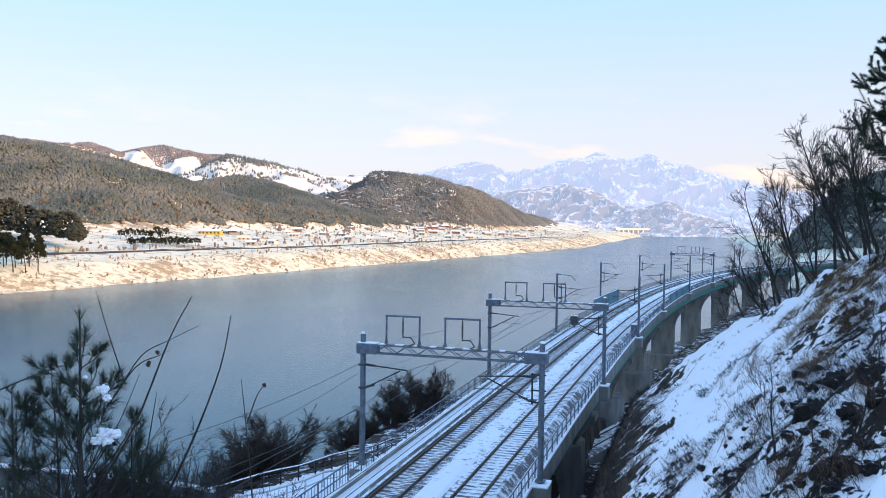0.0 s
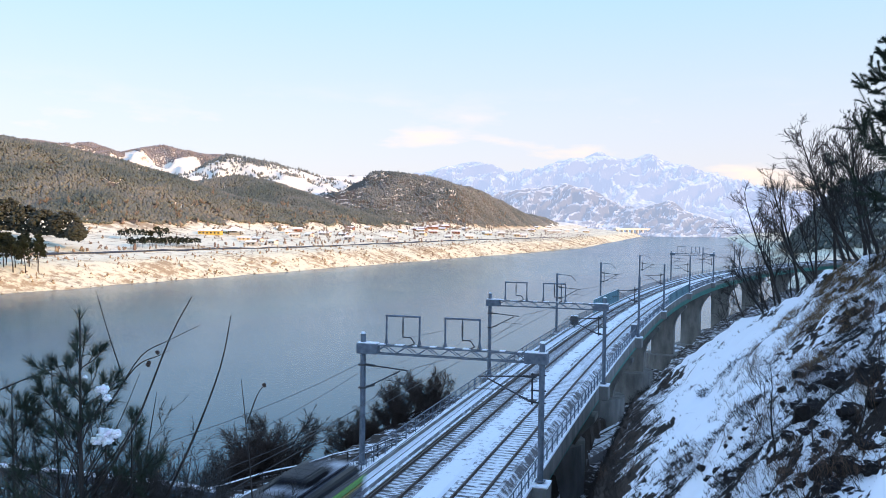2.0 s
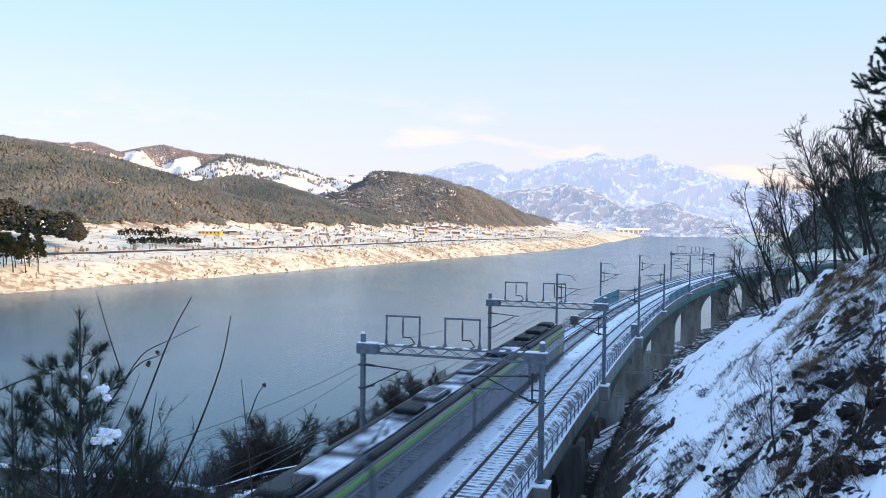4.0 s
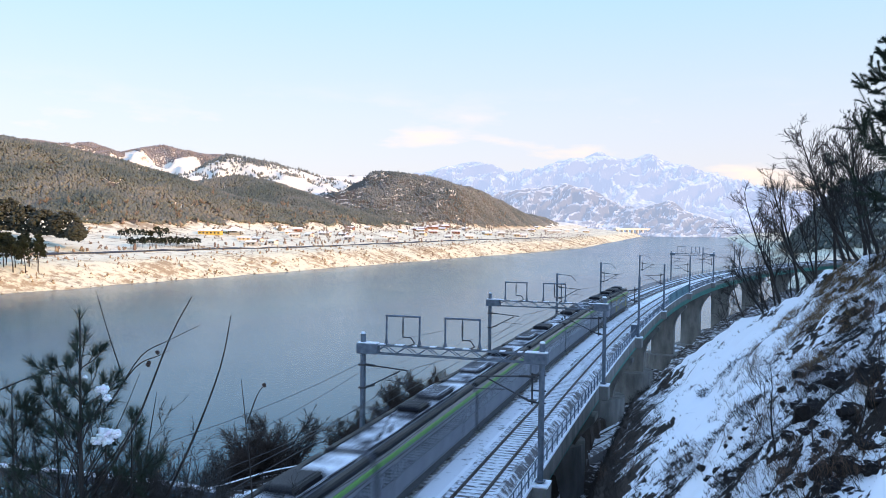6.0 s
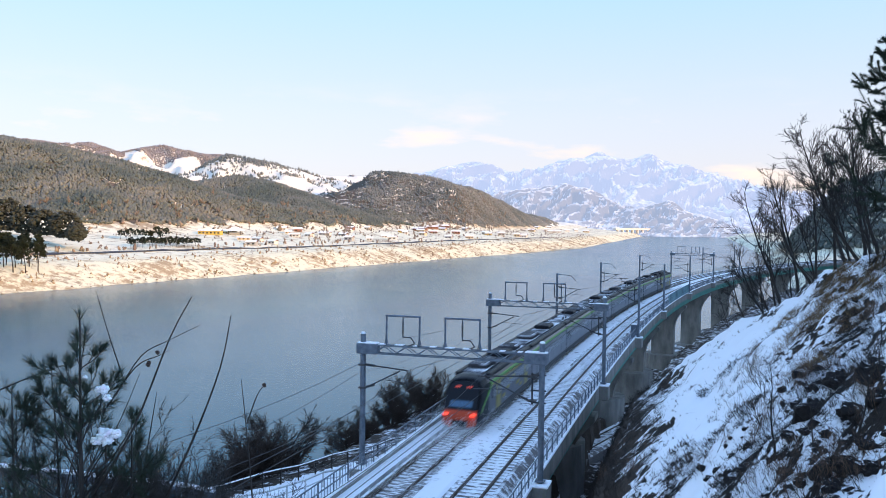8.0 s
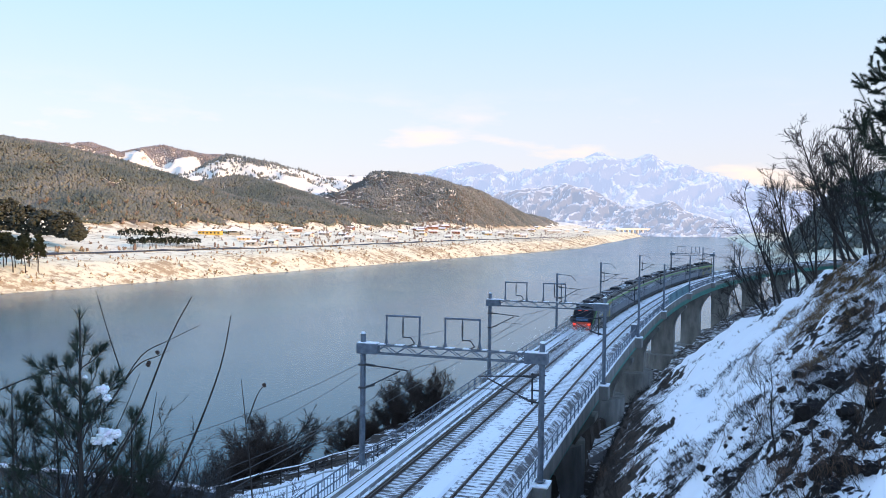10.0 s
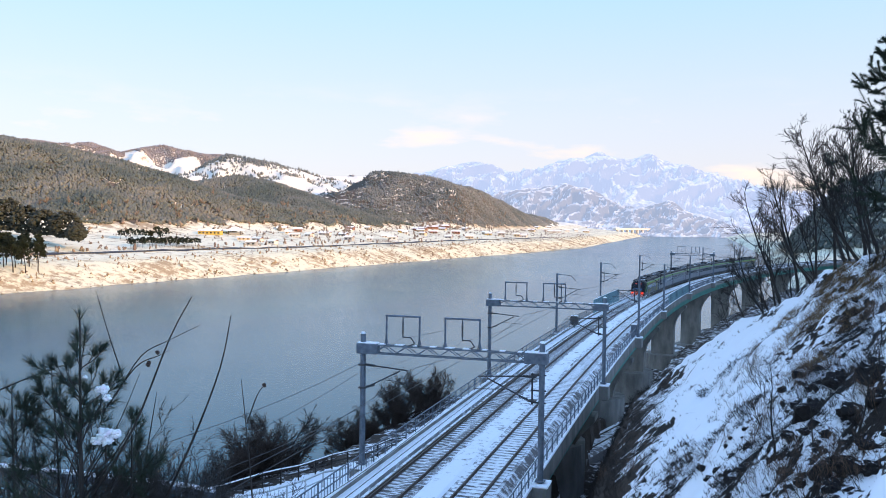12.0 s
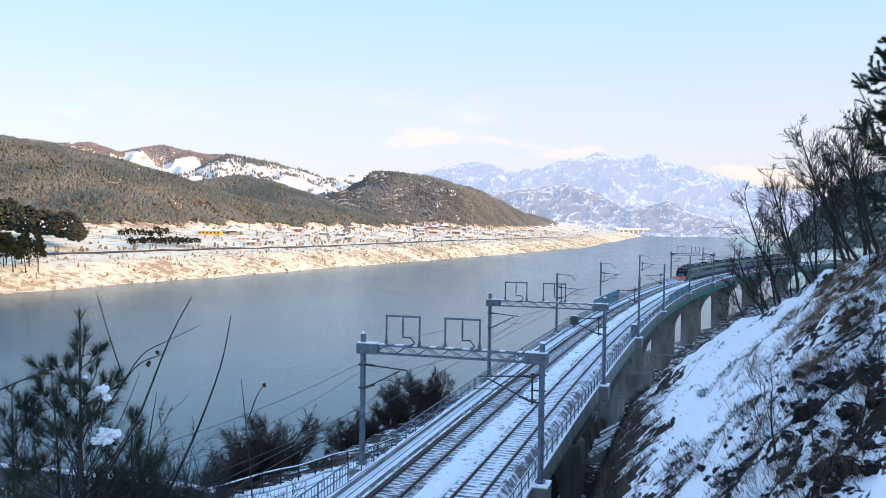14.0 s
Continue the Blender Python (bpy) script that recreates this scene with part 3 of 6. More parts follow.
def plant_woods():
    rng = np.random.RandomState(5)

    def wood(name, n, area, test, lo, hi, mat, seed, label, category="woods", **kw):
        p = pick(rng, n, *area, test)
        size = rng.uniform(0, 1, len(p)) ** 1.6 * (hi - lo) + lo
        tagged(scatter(name, p, size, mat, "", seed, **kw), label, category, kind="stuff")

    def clearing(x, y):
        """A thin snowy patch on the second hill."""
        return ((x + 262) / 26) ** 2 + ((y - 1035) / 40) ** 2 < 1.0 + 0.5 * fbm(x, y, 30, 2, 51)

    wood("pine_wood", 260000, (-760, -100, 560, 1060), lambda x, y, b, h, w, wr, r: (h["A"] > 5 + 3 * fbm(x, y, 60, 3, 2)) & (r.uniform(size=len(x)) < 0.78 + 0.5 * fbm(x, y, 55, 3, 14)),
         1.0, 3.4, M_PINEWOOD, 1, "dense dark green pine wood on a hillside", tall=1.15, blobs=1, jitter=0.4, spire=True)
    wood("pine_wood", 120000, (-420, -40, 860, 1300), lambda x, y, b, h, w, wr, r: (h["E"] > 5 + 3 * fbm(x, y, 60, 3, 2)) & (h["A"] < h["E"]) & (~clearing(x, y) | (r.uniform(size=len(x)) < 0.12)) & (r.uniform(size=len(x)) < 0.8 + 0.4 * fbm(x, y, 50, 3, 18)),
         1.2, 3.6, M_PINEWOOD, 11, "dense dark pine wood on a hill with a snowy clearing", tall=1.15, blobs=1, jitter=0.4, spire=True)
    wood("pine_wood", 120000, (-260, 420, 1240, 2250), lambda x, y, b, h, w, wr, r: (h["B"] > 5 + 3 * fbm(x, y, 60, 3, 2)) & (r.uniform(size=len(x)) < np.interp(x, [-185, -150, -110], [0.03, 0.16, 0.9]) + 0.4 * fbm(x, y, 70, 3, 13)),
         1.4, 3.6, M_HAZEPINE, 2, "dense dark pine wood on a far hill", tall=1.15, blobs=1, jitter=0.4, spire=True)
    wood("bank_wood", 20000, (270, 700, 640, 1000), lambda x, y, b, h, w, wr, r: (h["F"] > 4) & (r.uniform(size=len(x)) < 0.6),
         2.0, 4.2, M_PINEWOOD, 3, "shaded wood on the hill above the near bank", taper=0.2, blobs=1, jitter=0.5)
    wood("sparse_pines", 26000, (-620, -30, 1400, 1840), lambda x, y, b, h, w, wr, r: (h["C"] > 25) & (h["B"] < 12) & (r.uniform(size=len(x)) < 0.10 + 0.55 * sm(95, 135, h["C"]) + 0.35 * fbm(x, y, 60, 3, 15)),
         2.0, 4.4, M_HAZEPINE, 4, "scattered pines on a snowy hillside", tall=1.8, blobs=1, spire=True)
    wood("far_bare_wood", 90000, (-1350, -180, 1950, 2480), lambda x, y, b, h, w, wr, r: (h["D"] > 60) & (r.uniform(size=len(x)) < sm(0.05, 0.35, fbm(x + 0.3 * y, 0.35 * y, 130, 3, 75) + 1.2 * sm(125, 190, h["D"]) - 0.35)),
         2.2, 5.0, M_FARWOOD, 12, "grey-brown bare woods along a far snowy ridge", tall=1.1, blobs=1, spire=True)
    wood("bare_wood_edge", 16000, (-620, 250, 500, 1500), lambda x, y, b, h, w, wr, r: (h["A"] + h["B"] + h["E"] < 11) & (h["A"] + h["B"] + h["E"] > 0.2) & (r.uniform(size=len(x)) < 0.45 + 0.4 * fbm(x, y, 45, 2, 21)),
         0.9, 3.0, M_BAREWOOD, 5, "bare brown trees along the foot of the hills", tall=1.3, jitter=0.6, spire=True)
    wood("bank_reeds", 130000, (-340, 420, 290, 1600), lambda x, y, b, h, w, wr, r: (w > 3) & (w < 46) & (fbm(x, y, 34, 3, 16) + 0.4 * r.normal(size=len(x)) > 0.36),
         0.25, 1.35, M_REED, 6, "dry brown reeds and shrubs on a snowy bank", "reeds", tall=1.1, jitter=0.6, blobs=2, spire=True)
    wood("waterside_reeds", 60000, (-340, 420, 290, 1600), lambda x, y, b, h, w, wr, r: (w > 0.5) & (w < 5.5) & (fbm(x, y, 30, 2, 26) > -0.45),
         0.4, 1.2, M_SHOREREED, 16, "dark brown reeds along the waterline", "reeds", tall=0.8, jitter=0.5, blobs=1, spire=True)
    wood("field_shrubs", 20000, (-420, 420, 330, 1700), lambda x, y, b, h, w, wr, r: (w > 40) & (w < 260) & (h["A"] + h["B"] + h["E"] < 1) & (fbm(x, y, 80, 3, 17) + 0.35 * r.normal(size=len(x)) > 0.30 - 0.25 * sm(550, 800, y)),
         0.3, 1.7, M_BAREWOOD, 7, "bare shrubs and small trees between snowy fields", "shrubs", tall=1.3, jitter=0.6, spire=True)


M_FARWOOD = material("far_bare_crowns", ((0.20, 0.185, 0.19), (0.30, 0.275, 0.275)), 0.02, 0.9, 0.2, fine=0.6, vary=0.2, island=True, bump_dist=0.5)
M_SHOREREED = material("waterside_reeds", ((0.12, 0.075, 0.04), (0.26, 0.17, 0.09)), 0.08, 0.9, 0.4, fine=1.5, vary=0.3, island=True, bump_dist=0.3)
plant_woods()
# ---- the railway ----


def build_viaduct():
    via = empty("viaduct")
    tagged(via, "snow-covered concrete railway viaduct on tall piers beside the river", "viaduct")
    ss = np.arange(-300, 560, 4.0)
    slab = [(-5.0, -0.75), (-5.0, -1.15), (-3.4, -1.5), (3.4, -1.5), (5.0, -1.15), (5.0, -0.75)]
    v, f = sweep(slab, ss)
    mesh_from("deck", v, f, M_CONCRETE, via)
    v, f = sweep([(-4.1, -0.76), (-3.5, -0.22), (-0.6, -0.20), (0.6, -0.20), (3.5, -0.22), (4.1, -0.76)], ss)
    bal = mesh_from("ballast_bed", v, f, M_BALLAST, via)
    bal["label"] = "grey ballast half covered in snow"
    for side in (-1, 1):
        v, f = sweep([(side * 4.05, -0.78), (side * 4.05, -0.42), (side * 4.95, -0.38), (side * 4.95, -0.78)], ss)
        mesh_from("walkway", v, f, M_WALKSNOW, via)["label"] = "snow-covered walkway"
        v, f = sweep([(side * 4.9, -1.3), (side * 4.9, -0.1), (side * 5.18, -0.1), (side * 5.18, -1.3)], ss)
        mesh_from("edge_beam", v, f, M_CONCRETE, via)
        v, f = sweep([(side * 4.87, -0.1), (side * 4.9, -0.02), (side * 5.17, -0.02), (side * 5.2, -0.1)], ss)
        mesh_from("snow_cap", v, f, M_SNOW, via)["label"] = "strip of snow on the edge"
    v, f = sweep([(-0.8, -0.22), (-0.6, -0.13), (0.5, -0.12), (0.75, -0.22)], ss)
    mesh_from("snow_strip", v, f, M_DECKSNOW, via)["label"] = "snow between the tracks"
    for d in (-4.1, -1.4, 1.4, 4.1):
        v, f = sweep([(d - 0.3, -1.32), (d - 0.3, -2.8), (d + 0.3, -2.8), (d + 0.3, -1.32)], np.arange(-40, 430, 4.0))
        mesh_from("girder", v, f, M_GREEN, via, )["label"] = "green painted steel girder"
    return via


def build_tracks():
    ss = np.concatenate([np.arange(-300, -20, 5.0), np.arange(-20, 220, 1.5), np.arange(220, 560, 5.0)])
    for c in TRACKS:
        tr = empty("railway_track")
        tagged(tr, "railway track on concrete sleepers with snow between the rails", "railway track")
        for d in (-0.755, 0.755):
            o = c + d
            v, f = sweep([(o - 0.07, -0.17), (o - 0.07, -0.15), (o - 0.012, -0.13), (o - 0.012, -0.05), (o - 0.036, -0.04), (o - 0.036, 0.0),
                          (o + 0.036, 0.0), (o + 0.036, -0.04), (o + 0.012, -0.05), (o + 0.012, -0.13), (o + 0.07, -0.15), (o + 0.07, -0.17)], ss)
            mesh_from("rail", v, f, M_RAIL, tr)
        if c < 0:
            o = c - 0.98
            v, f = sweep([(o - 0.05, -0.2), (o - 0.04, -0.06), (o + 0.04, -0.06), (o + 0.05, -0.2)], np.arange(-20, 120, 3.0))
            mesh_from("guard_rail", v, f, M_RAIL, tr)
        # sleepers
        bm = bmesh.new()
        box(bm, (0, 0, -0.08), (2.4, 0.27, 0.16), bevel=0.02)
        me = bpy.data.meshes.new("sleeper")
        bm.to_mesh(me)
        bm.free()
        me.materials.append(M_SLEEPER if c > 0 else M_SLEEPER_BARE)
        bv = np.array([p.co[:] for p in me.vertices])
        bf = [list(p.vertices) for p in me.polygons]
        V, F = [], []
        for i in range(330):
            s = -16 + 0.62 * i
            m = track_pose(s, c, -0.165)
            if i < 140:
                ob = new("sleeper", me)
                ob.parent = tr
                ob.matrix_basis = m
            else:
                k = len(V)
                V.extend([tuple(m @ Vector(p)) for p in bv])
                F.extend([[q + k for q in fc] for fc in bf])
        tagged(mesh_from("sleeper_run", V, F, M_SLEEPER if c > 0 else M_SLEEPER_BARE, tr), "concrete sleepers further along", kind="stuff")


def build_railings(via):
    for side, mat in ((-1, M_STEEL), (1, M_STEEL)):
        rl = empty("railing")
        tagged(rl, "galvanised steel railing along the viaduct edge, dusted with snow", "railing", "viaduct railings")
        d = side * 5.05
        for z in (0.45, 1.0):
            v, f = sweep([(d - 0.03, z - 0.03), (d - 0.03, z + 0.03), (d + 0.03, z + 0.03), (d + 0.03, z - 0.03)], np.arange(-30, 330, 3.0))
            mesh_from("rail_bar", v, f, mat, rl)
        bm = bmesh.new()
        box(bm, (0, 0, 0.52), (0.07, 0.07, 1.05))
        me = bpy.data.meshes.new("post")
        bm.to_mesh(me)
        bm.free()
        me.materials.append(mat)
        for i in range(150):
            ob = new("post", me)
            ob.parent = rl
            ob.matrix_basis = track_pose(-24 + 2.0 * i, d, -0.03)
        # infill: thin vertical bars joined
        V, F = [], []
        for i in range(550):
            s = -22 + 0.4 * i
            m = track_pose(s, d, 0)
            k = len(V)
            V.extend([tuple(m @ Vector(p)) for p in ((-0.01, -0.012, 0), (0.01, 0.012, 0), (0.01, 0.012, 0.98), (-0.01, -0.012, 0.98))])
            F.append((k, k + 1, k + 2, k + 3))
        tagged(mesh_from("infill_mesh", V, F, mat, rl), "thin infill bars", kind="stuff")


def build_pier(s, mast_side=1):
    m = track_pose(s, 0, 0)
    p = empty("bridge_pier", m)
    tagged(p, "tall concrete bridge pier with a flared head", "bridge pier", "viaduct piers")
    bm = bmesh.new()
    # head flares to both sides in a curve
    prof = []
    for i in range(9):
        t = i / 8
        prof.append((2.4 + 2.5 * t ** 2.2, -8.5 + 5.1 * t))
    outline = [(-2.4, -23.0)] + [(-a, z) for a, z in prof] + [(-4.9, -2.85), (4.9, -2.85)] + [(a, z) for a, z in reversed(prof)] + [(2.4, -23.0)]
    n = len(outline)
    va = [bm.verts.new((x, -1.2, z)) for x, z in outline]
    vb = [bm.verts.new((x, 1.2, z)) for x, z in outline]
    bm.faces.new(va)
    bm.faces.new(list(reversed(vb)))
    for i in range(n):
        j = (i + 1) % n
        bm.faces.new((va[j], va[i], vb[i], vb[j]))
    bmesh.ops.recalc_face_normals(bm, faces=bm.faces[:])
    part("pier_shaft", bm, M_CONCRETE, p)
    bm = bmesh.new()
    bmesh.ops.create_cone(bm, cap_ends=True, segments=20, radius1=3.9, radius2=3.9, depth=9.0, matrix=Matrix.Translation((0, 0, -5.6 - 4.5 - 0.07 * max(0, s - 33))))
    part("footing", bm, M_CONCRETE, p)
    for d in (-5.55, 5.55):
        bm = bmesh.new()
        box(bm, (d * 0.985, 0, -0.75), (1.15, 1.5, 1.3), bevel=0.06)
        part("pedestal", bm, M_CONCRETE, p)
        bm = bmesh.new()
        box(bm, (d * 0.985, 0, -0.06), (1.2, 1.55, 0.12), bevel=0.05)
        part("snow_cap", bm, M_SNOW, p, "snow on the pedestal")
    for d in (-4.1, -1.4, 1.4, 4.1):
        bm = bmesh.new()
        box(bm, (d, 0, -2.83), (0.7, 0.7, 0.12))
        part("bearing", bm, M_DARKSTEEL, p)
    return p


def mast_mesh(bm, x, top, r=0.17):
    rod(bm, (x, 0, 0.0), (x, 0, top), r, r * 0.92, 10)
    box(bm, (x, 0, 0.12), (0.55, 0.55, 0.08))


def cantilever(parent, x, sgn, z=4.9, reach=2.9):
    """Two tube arms with insulators and a steady arm, reaching sgn-wards."""
    bm = bmesh.new()
    rod(bm, (x + sgn * 0.2, 0, z + 1.25), (x + sgn * reach, 0, z + 1.05), 0.045)
    rod(bm, (x + sgn * 0.2, 0, z - 0.15), (x + sgn * (reach - 0.5), 0, z + 1.0), 0.045)
    rod(bm, (x + sgn * (reach * 0.5), 0, z + 0.4), (x + sgn * (reach + 0.3), 0, z + 0.3), 0.025)
    arm = part("cantilever_arm", bm, M_DARKSTEEL, parent)
    for zz, z2 in ((1.25, 1.22), (-0.15, 0.1)):
        bm = bmesh.new()
        for k in range(5):
            q = 0.3 + 0.11 * k
            bmesh.ops.create_cone(bm, cap_ends=True, segments=8, radius1=0.1, radius2=0.06, depth=0.06,
                                  matrix=Matrix.Translation((x + sgn * q, 0, z + zz + (z2 - zz) * q)) @ Matrix.Rotation(math.pi / 2, 4, "Y"))
        part("insulator", bm, M_DARKSTEEL, arm)
    for zz in (-0.15, 1.25):
        bm = bmesh.new()
        box(bm, (x, 0, z + zz), (0.46, 0.4, 0.1))
        part("bracket", bm, M_DARKSTEEL, arm)


MAST_D = 5.5


def goal_frame(parent, x0, x1, z0, h):
    """Inverted U of tube standing on the beam, with an insulator string in it."""
    bm = bmesh.new()
    rod(bm, (x0, 0, z0), (x0, 0, z0 + h), 0.06)
    rod(bm, (x1, 0, z0), (x1, 0, z0 + h), 0.06)
    rod(bm, (x0 - 0.06, 0, z0 + h), (x1 + 0.06, 0, z0 + h), 0.06)
    for xx in (x0, x1):
        rod(bm, (xx - 0.12, 0, z0), (xx, 0, z0 + 0.5), 0.03)
        rod(bm, (xx + 0.12, 0, z0), (xx, 0, z0 + 0.5), 0.03)
    fr = part("feeder_frame", bm, M_STEEL, parent)
    bm = bmesh.new()
    xm = (x0 + x1) / 2
    rod(bm, (xm, 0, z0 + h), (xm, 0, z0 + h - 1.25), 0.035)
    for k in range(6):
        bmesh.ops.create_cone(bm, cap_ends=True, segments=8, radius1=0.09, radius2=0.05, depth=0.06, matrix=Matrix.Translation((xm, 0, z0 + h - 0.35 - 0.13 * k)))
    pts = [(xm - 0.4, z0 + 0.35), (xm, z0 + h - 1.25), (xm + 0.5, z0 + 0.5), (xm + 0.75, z0 + 0.15), (xm + 0.3, z0 - 0.05)]
    for a, b in zip(pts[1:-1], pts[2:]):
        rod(bm, (a[0], 0, a[1]), (b[0], 0, b[1]), 0.04)
    part("hanging_insulator", bm, M_DARKSTEEL, fr)


def build_portal(s):
    m = track_pose(s, 0, 0)
    g = empty("portal_gantry", m)
    tagged(g, "galvanised steel overhead-line portal with a lattice beam and snow on it", "gantry", "overhead-line portals")
    for x in (-MAST_D, MAST_D):
        bm = bmesh.new()
        mast_mesh(bm, x, 8.1 if x < 0 else 8.0, 0.18)
        part("mast", bm, M_STEEL, g)
        bm = bmesh.new()
        box(bm, (x * 0.94, 0, 7.15), (1.35, 0.55, 0.62), bevel=0.03)
        part("end_box", bm, M_STEEL, g, "sheet-steel end box")
        bm = bmesh.new()
        box(bm, (x * 0.94, 0, 7.5), (1.3, 0.5, 0.09), bevel=0.035)
        part("snow_cap", bm, M_SNOW, g, "snow on the end box")
        bm = bmesh.new()
        bmesh.ops.create_cone(bm, cap_ends=True, segments=10, radius1=0.19, radius2=0.1, depth=0.1, matrix=Matrix.Translation((x, 0, 8.1)))
        part("snow_cap", bm, M_SNOW, g, "snow on the mast head")
    x0, x1 = -MAST_D + 0.75, MAST_D - 0.75
    for y in (-0.22, 0.22):
        for z in (6.9, 7.4):
            bm = bmesh.new()
            box(bm, (0, y, z), (x1 - x0 + 0.4, 0.08, 0.07))
            part("chord", bm, M_STEEL, g)
        bm = bmesh.new()
        n = 14
        for i in range(n):
            a, b = x0 + (x1 - x0) * i / n, x0 + (x1 - x0) * (i + 1) / n
            za, zb = (6.93, 7.37) if i % 2 == 0 else (7.37, 6.93)
            rod(bm, (a, y, za), (b, y, zb), 0.03, seg=5)
        part("lattice", bm, M_STEEL, g)
    rng = random.Random(int(s * 10))
    for i in range(9):
        bm = bmesh.new()
        a = x0 + (x1 - x0) * (i + 0.5) / 9
        box(bm, (a, 0, 7.47), (rng.uniform(0.25, 0.7), 0.42, rng.uniform(0.03, 0.06)), bevel=0.015)
        part("snow_patch", bm, M_SNOW, g, "patch of snow on the beam")
    goal_frame(g, -4.0, -1.9, 7.45, 1.75)
    goal_frame(g, -0.3, 1.8, 7.45, 1.75)
    cantilever(g, -MAST_D, 1)
    cantilever(g, MAST_D - 0.55, -1, z=4.85, reach=3.2)
    bm = bmesh.new()
    rod(bm, (MAST_D - 0.55, 0, 4.5), (MAST_D - 0.55, 0, 6.3), 0.06)
    for z in (4.6, 5.3, 6.2):
        rod(bm, (MAST_D - 0.62, 0, z), (MAST_D + 0.25, 0, z), 0.05)
    part("offset_post", bm, M_DARKSTEEL, g)
    return g


def build_mast(s, side, short=False):
    m = track_pose(s, 0, 0)
    g = empty("overhead_line_mast", m)
    tagged(g, "slim galvanised overhead-line mast with a cantilever arm", "mast", "overhead-line masts")
    x = side * MAST_D
    bm = bmesh.new()
    mast_mesh(bm, x, 8.1, 0.16)
    part("mast", bm, M_STEEL, g)
    cantilever(g, x - side * 0.55, -side, z=4.95, reach=2.7)
    bm = bmesh.new()
    rod(bm, (x - side * 0.6, 0, 4.5), (x - side * 0.6, 0, 6.6), 0.06)
    for z in (4.7, 6.3):
        rod(bm, (x, 0, z), (x - side * 0.65, 0, z), 0.05)
    part("offset_post", bm, M_DARKSTEEL, g)
    if side < 0:
        bm = bmesh.new()
        rod(bm, (x, 0, 8.0), (x + 1.9, 0, 7.85), 0.045)
        rod(bm, (x + 1.9, 0, 7.85), (x + 2.6, 0, 7.1), 0.04)
        part("feeder_arm", bm, M_STEEL, g)
    return g


def wire(pts, r, name, label):
    bm = bmesh.new()
    for a, b in zip(pts[:-1], pts[1:]):
        rod(bm, a, b, r, seg=4)
    return tagged(part(name, bm, M_WIRE), label, "wire", "overhead wires")


def build_wires():
    ms = [-62, -30] + MAST_S
    for c in TRACKS:
        pts, low = [], []
        for a, b in zip(ms[:-1], ms[1:]):
            for i in range(8):
                t = i / 8
                s = a + (b - a) * t
                pts.append(on_track(s, c, 6.15 - 0.9 * 4 * t * (1 - t) * 0.75))
                low.append(on_track(s, c + 0.2 * (1 if i % 2 else 1), 5.2))
        wire(pts, 0.018, "messenger_wire", "thin dark messenger wire above the track")
        wire(low, 0.018, "contact_wire", "thin dark contact wire above the track")
    for d, z in ((-MAST_D + 2.55, 7.9), (0.75, 7.9), (-MAST_D - 0.3, 5.6)):
        pts = []
        for a, b in zip(ms[:-1], ms[1:]):
            for i in range(8):
                t = i / 8
                pts.append(on_track(a + (b - a) * t, d, z - 0.7 * 4 * t * (1 - t)))
        wire(pts, 0.011, "feeder_wire", "thin dark feeder wire along the masts")


def build_noise_wall(s0, s1, d, h):
    w = empty("noise_wall")
    tagged(w, "low blue-green noise barrier with snow on its top", "noise barrier", "noise barriers")
    n = int((s1 - s0) / 2.0)
    for i in range(n):
        m = track_pose(s0 + 2.0 * i + 1, d, 0)
        bm = bmesh.new()
        box(bm, (0, 0, h / 2), (0.12, 1.86, h), bevel=0.02)
        part("panel", bm, M_NOISEWALL, w).matrix_basis = m
        bm = bmesh.new()
        box(bm, (0, 1.0, h / 2), (0.18, 0.14, h + 0.06))
        part("post", bm, M_STEEL, w).matrix_basis = m
        bm = bmesh.new()
        box(bm, (0, 0, h + 0.05), (0.16, 1.86, 0.08), bevel=0.03)
        part("snow_cap", bm, M_SNOW, w).matrix_basis = m


viaduct = build_viaduct()
build_tracks()
build_railings(viaduct)
for s_ in MAST_S + [309.0, 349.0]:
    build_pier(s_)
for i_, s_ in enumerate(MAST_S):
    if i_ in (0, 1, 5):
        build_portal(s_)
    else:
        build_mast(s_, -1)
        build_mast(s_, 1)
build_wires()
build_noise_wall(96, 122, -4.95, 2.2)
build_noise_wall(118, 152, 5.05, 1.8)
# ---- the train ----
M_BODY = material("grey_car_body", ((0.13, 0.14, 0.165), (0.20, 0.21, 0.235)), 1.2, 0.35, 0.03, metal=0.2, fine=12)
M_ENDBODY = material("dark_end_car_body", ((0.045, 0.052, 0.075), (0.085, 0.092, 0.115)), 1.2, 0.35, 0.03, metal=0.2, fine=12)
M_ROOF = snow_over("snowy_roof", ((0.03, 0.03, 0.036), (0.07, 0.07, 0.078)), scale=0.5, lo=0.53, hi=0.76, slope_lo=0.3, slope_hi=0.9, fine=5, bump=0.2, big=0.2)
M_BLACK = plain("black_paint", (0.008, 0.009, 0.013), 0.45)
M_BLACK.node_tree.nodes["Principled BSDF"].inputs["Specular IOR Level"].default_value = 0.2
M_LIME = plain("lime_stripe", (0.13, 0.33, 0.05), 0.4)
M_YELLOW = plain("yellow_panel", (0.30, 0.25, 0.05), 0.45)
M_DARKROOF = snow_over("dark_roof", ((0.02, 0.022, 0.03), (0.05, 0.052, 0.062)), scale=0.5, lo=0.66, hi=0.9, slope_lo=0.3, slope_hi=0.9, fine=5, bump=0.2, big=0.2)
M_ORANGE = plain("orange_nose", (0.48, 0.05, 0.012), 0.45)
M_TAILLAMP = plain("red_tail_lamp", (1.0, 0.05, 0.02), 0.4, glow=2.0)
M_GLASS = plain("dark_window_glass", (0.02, 0.025, 0.03), 0.08)
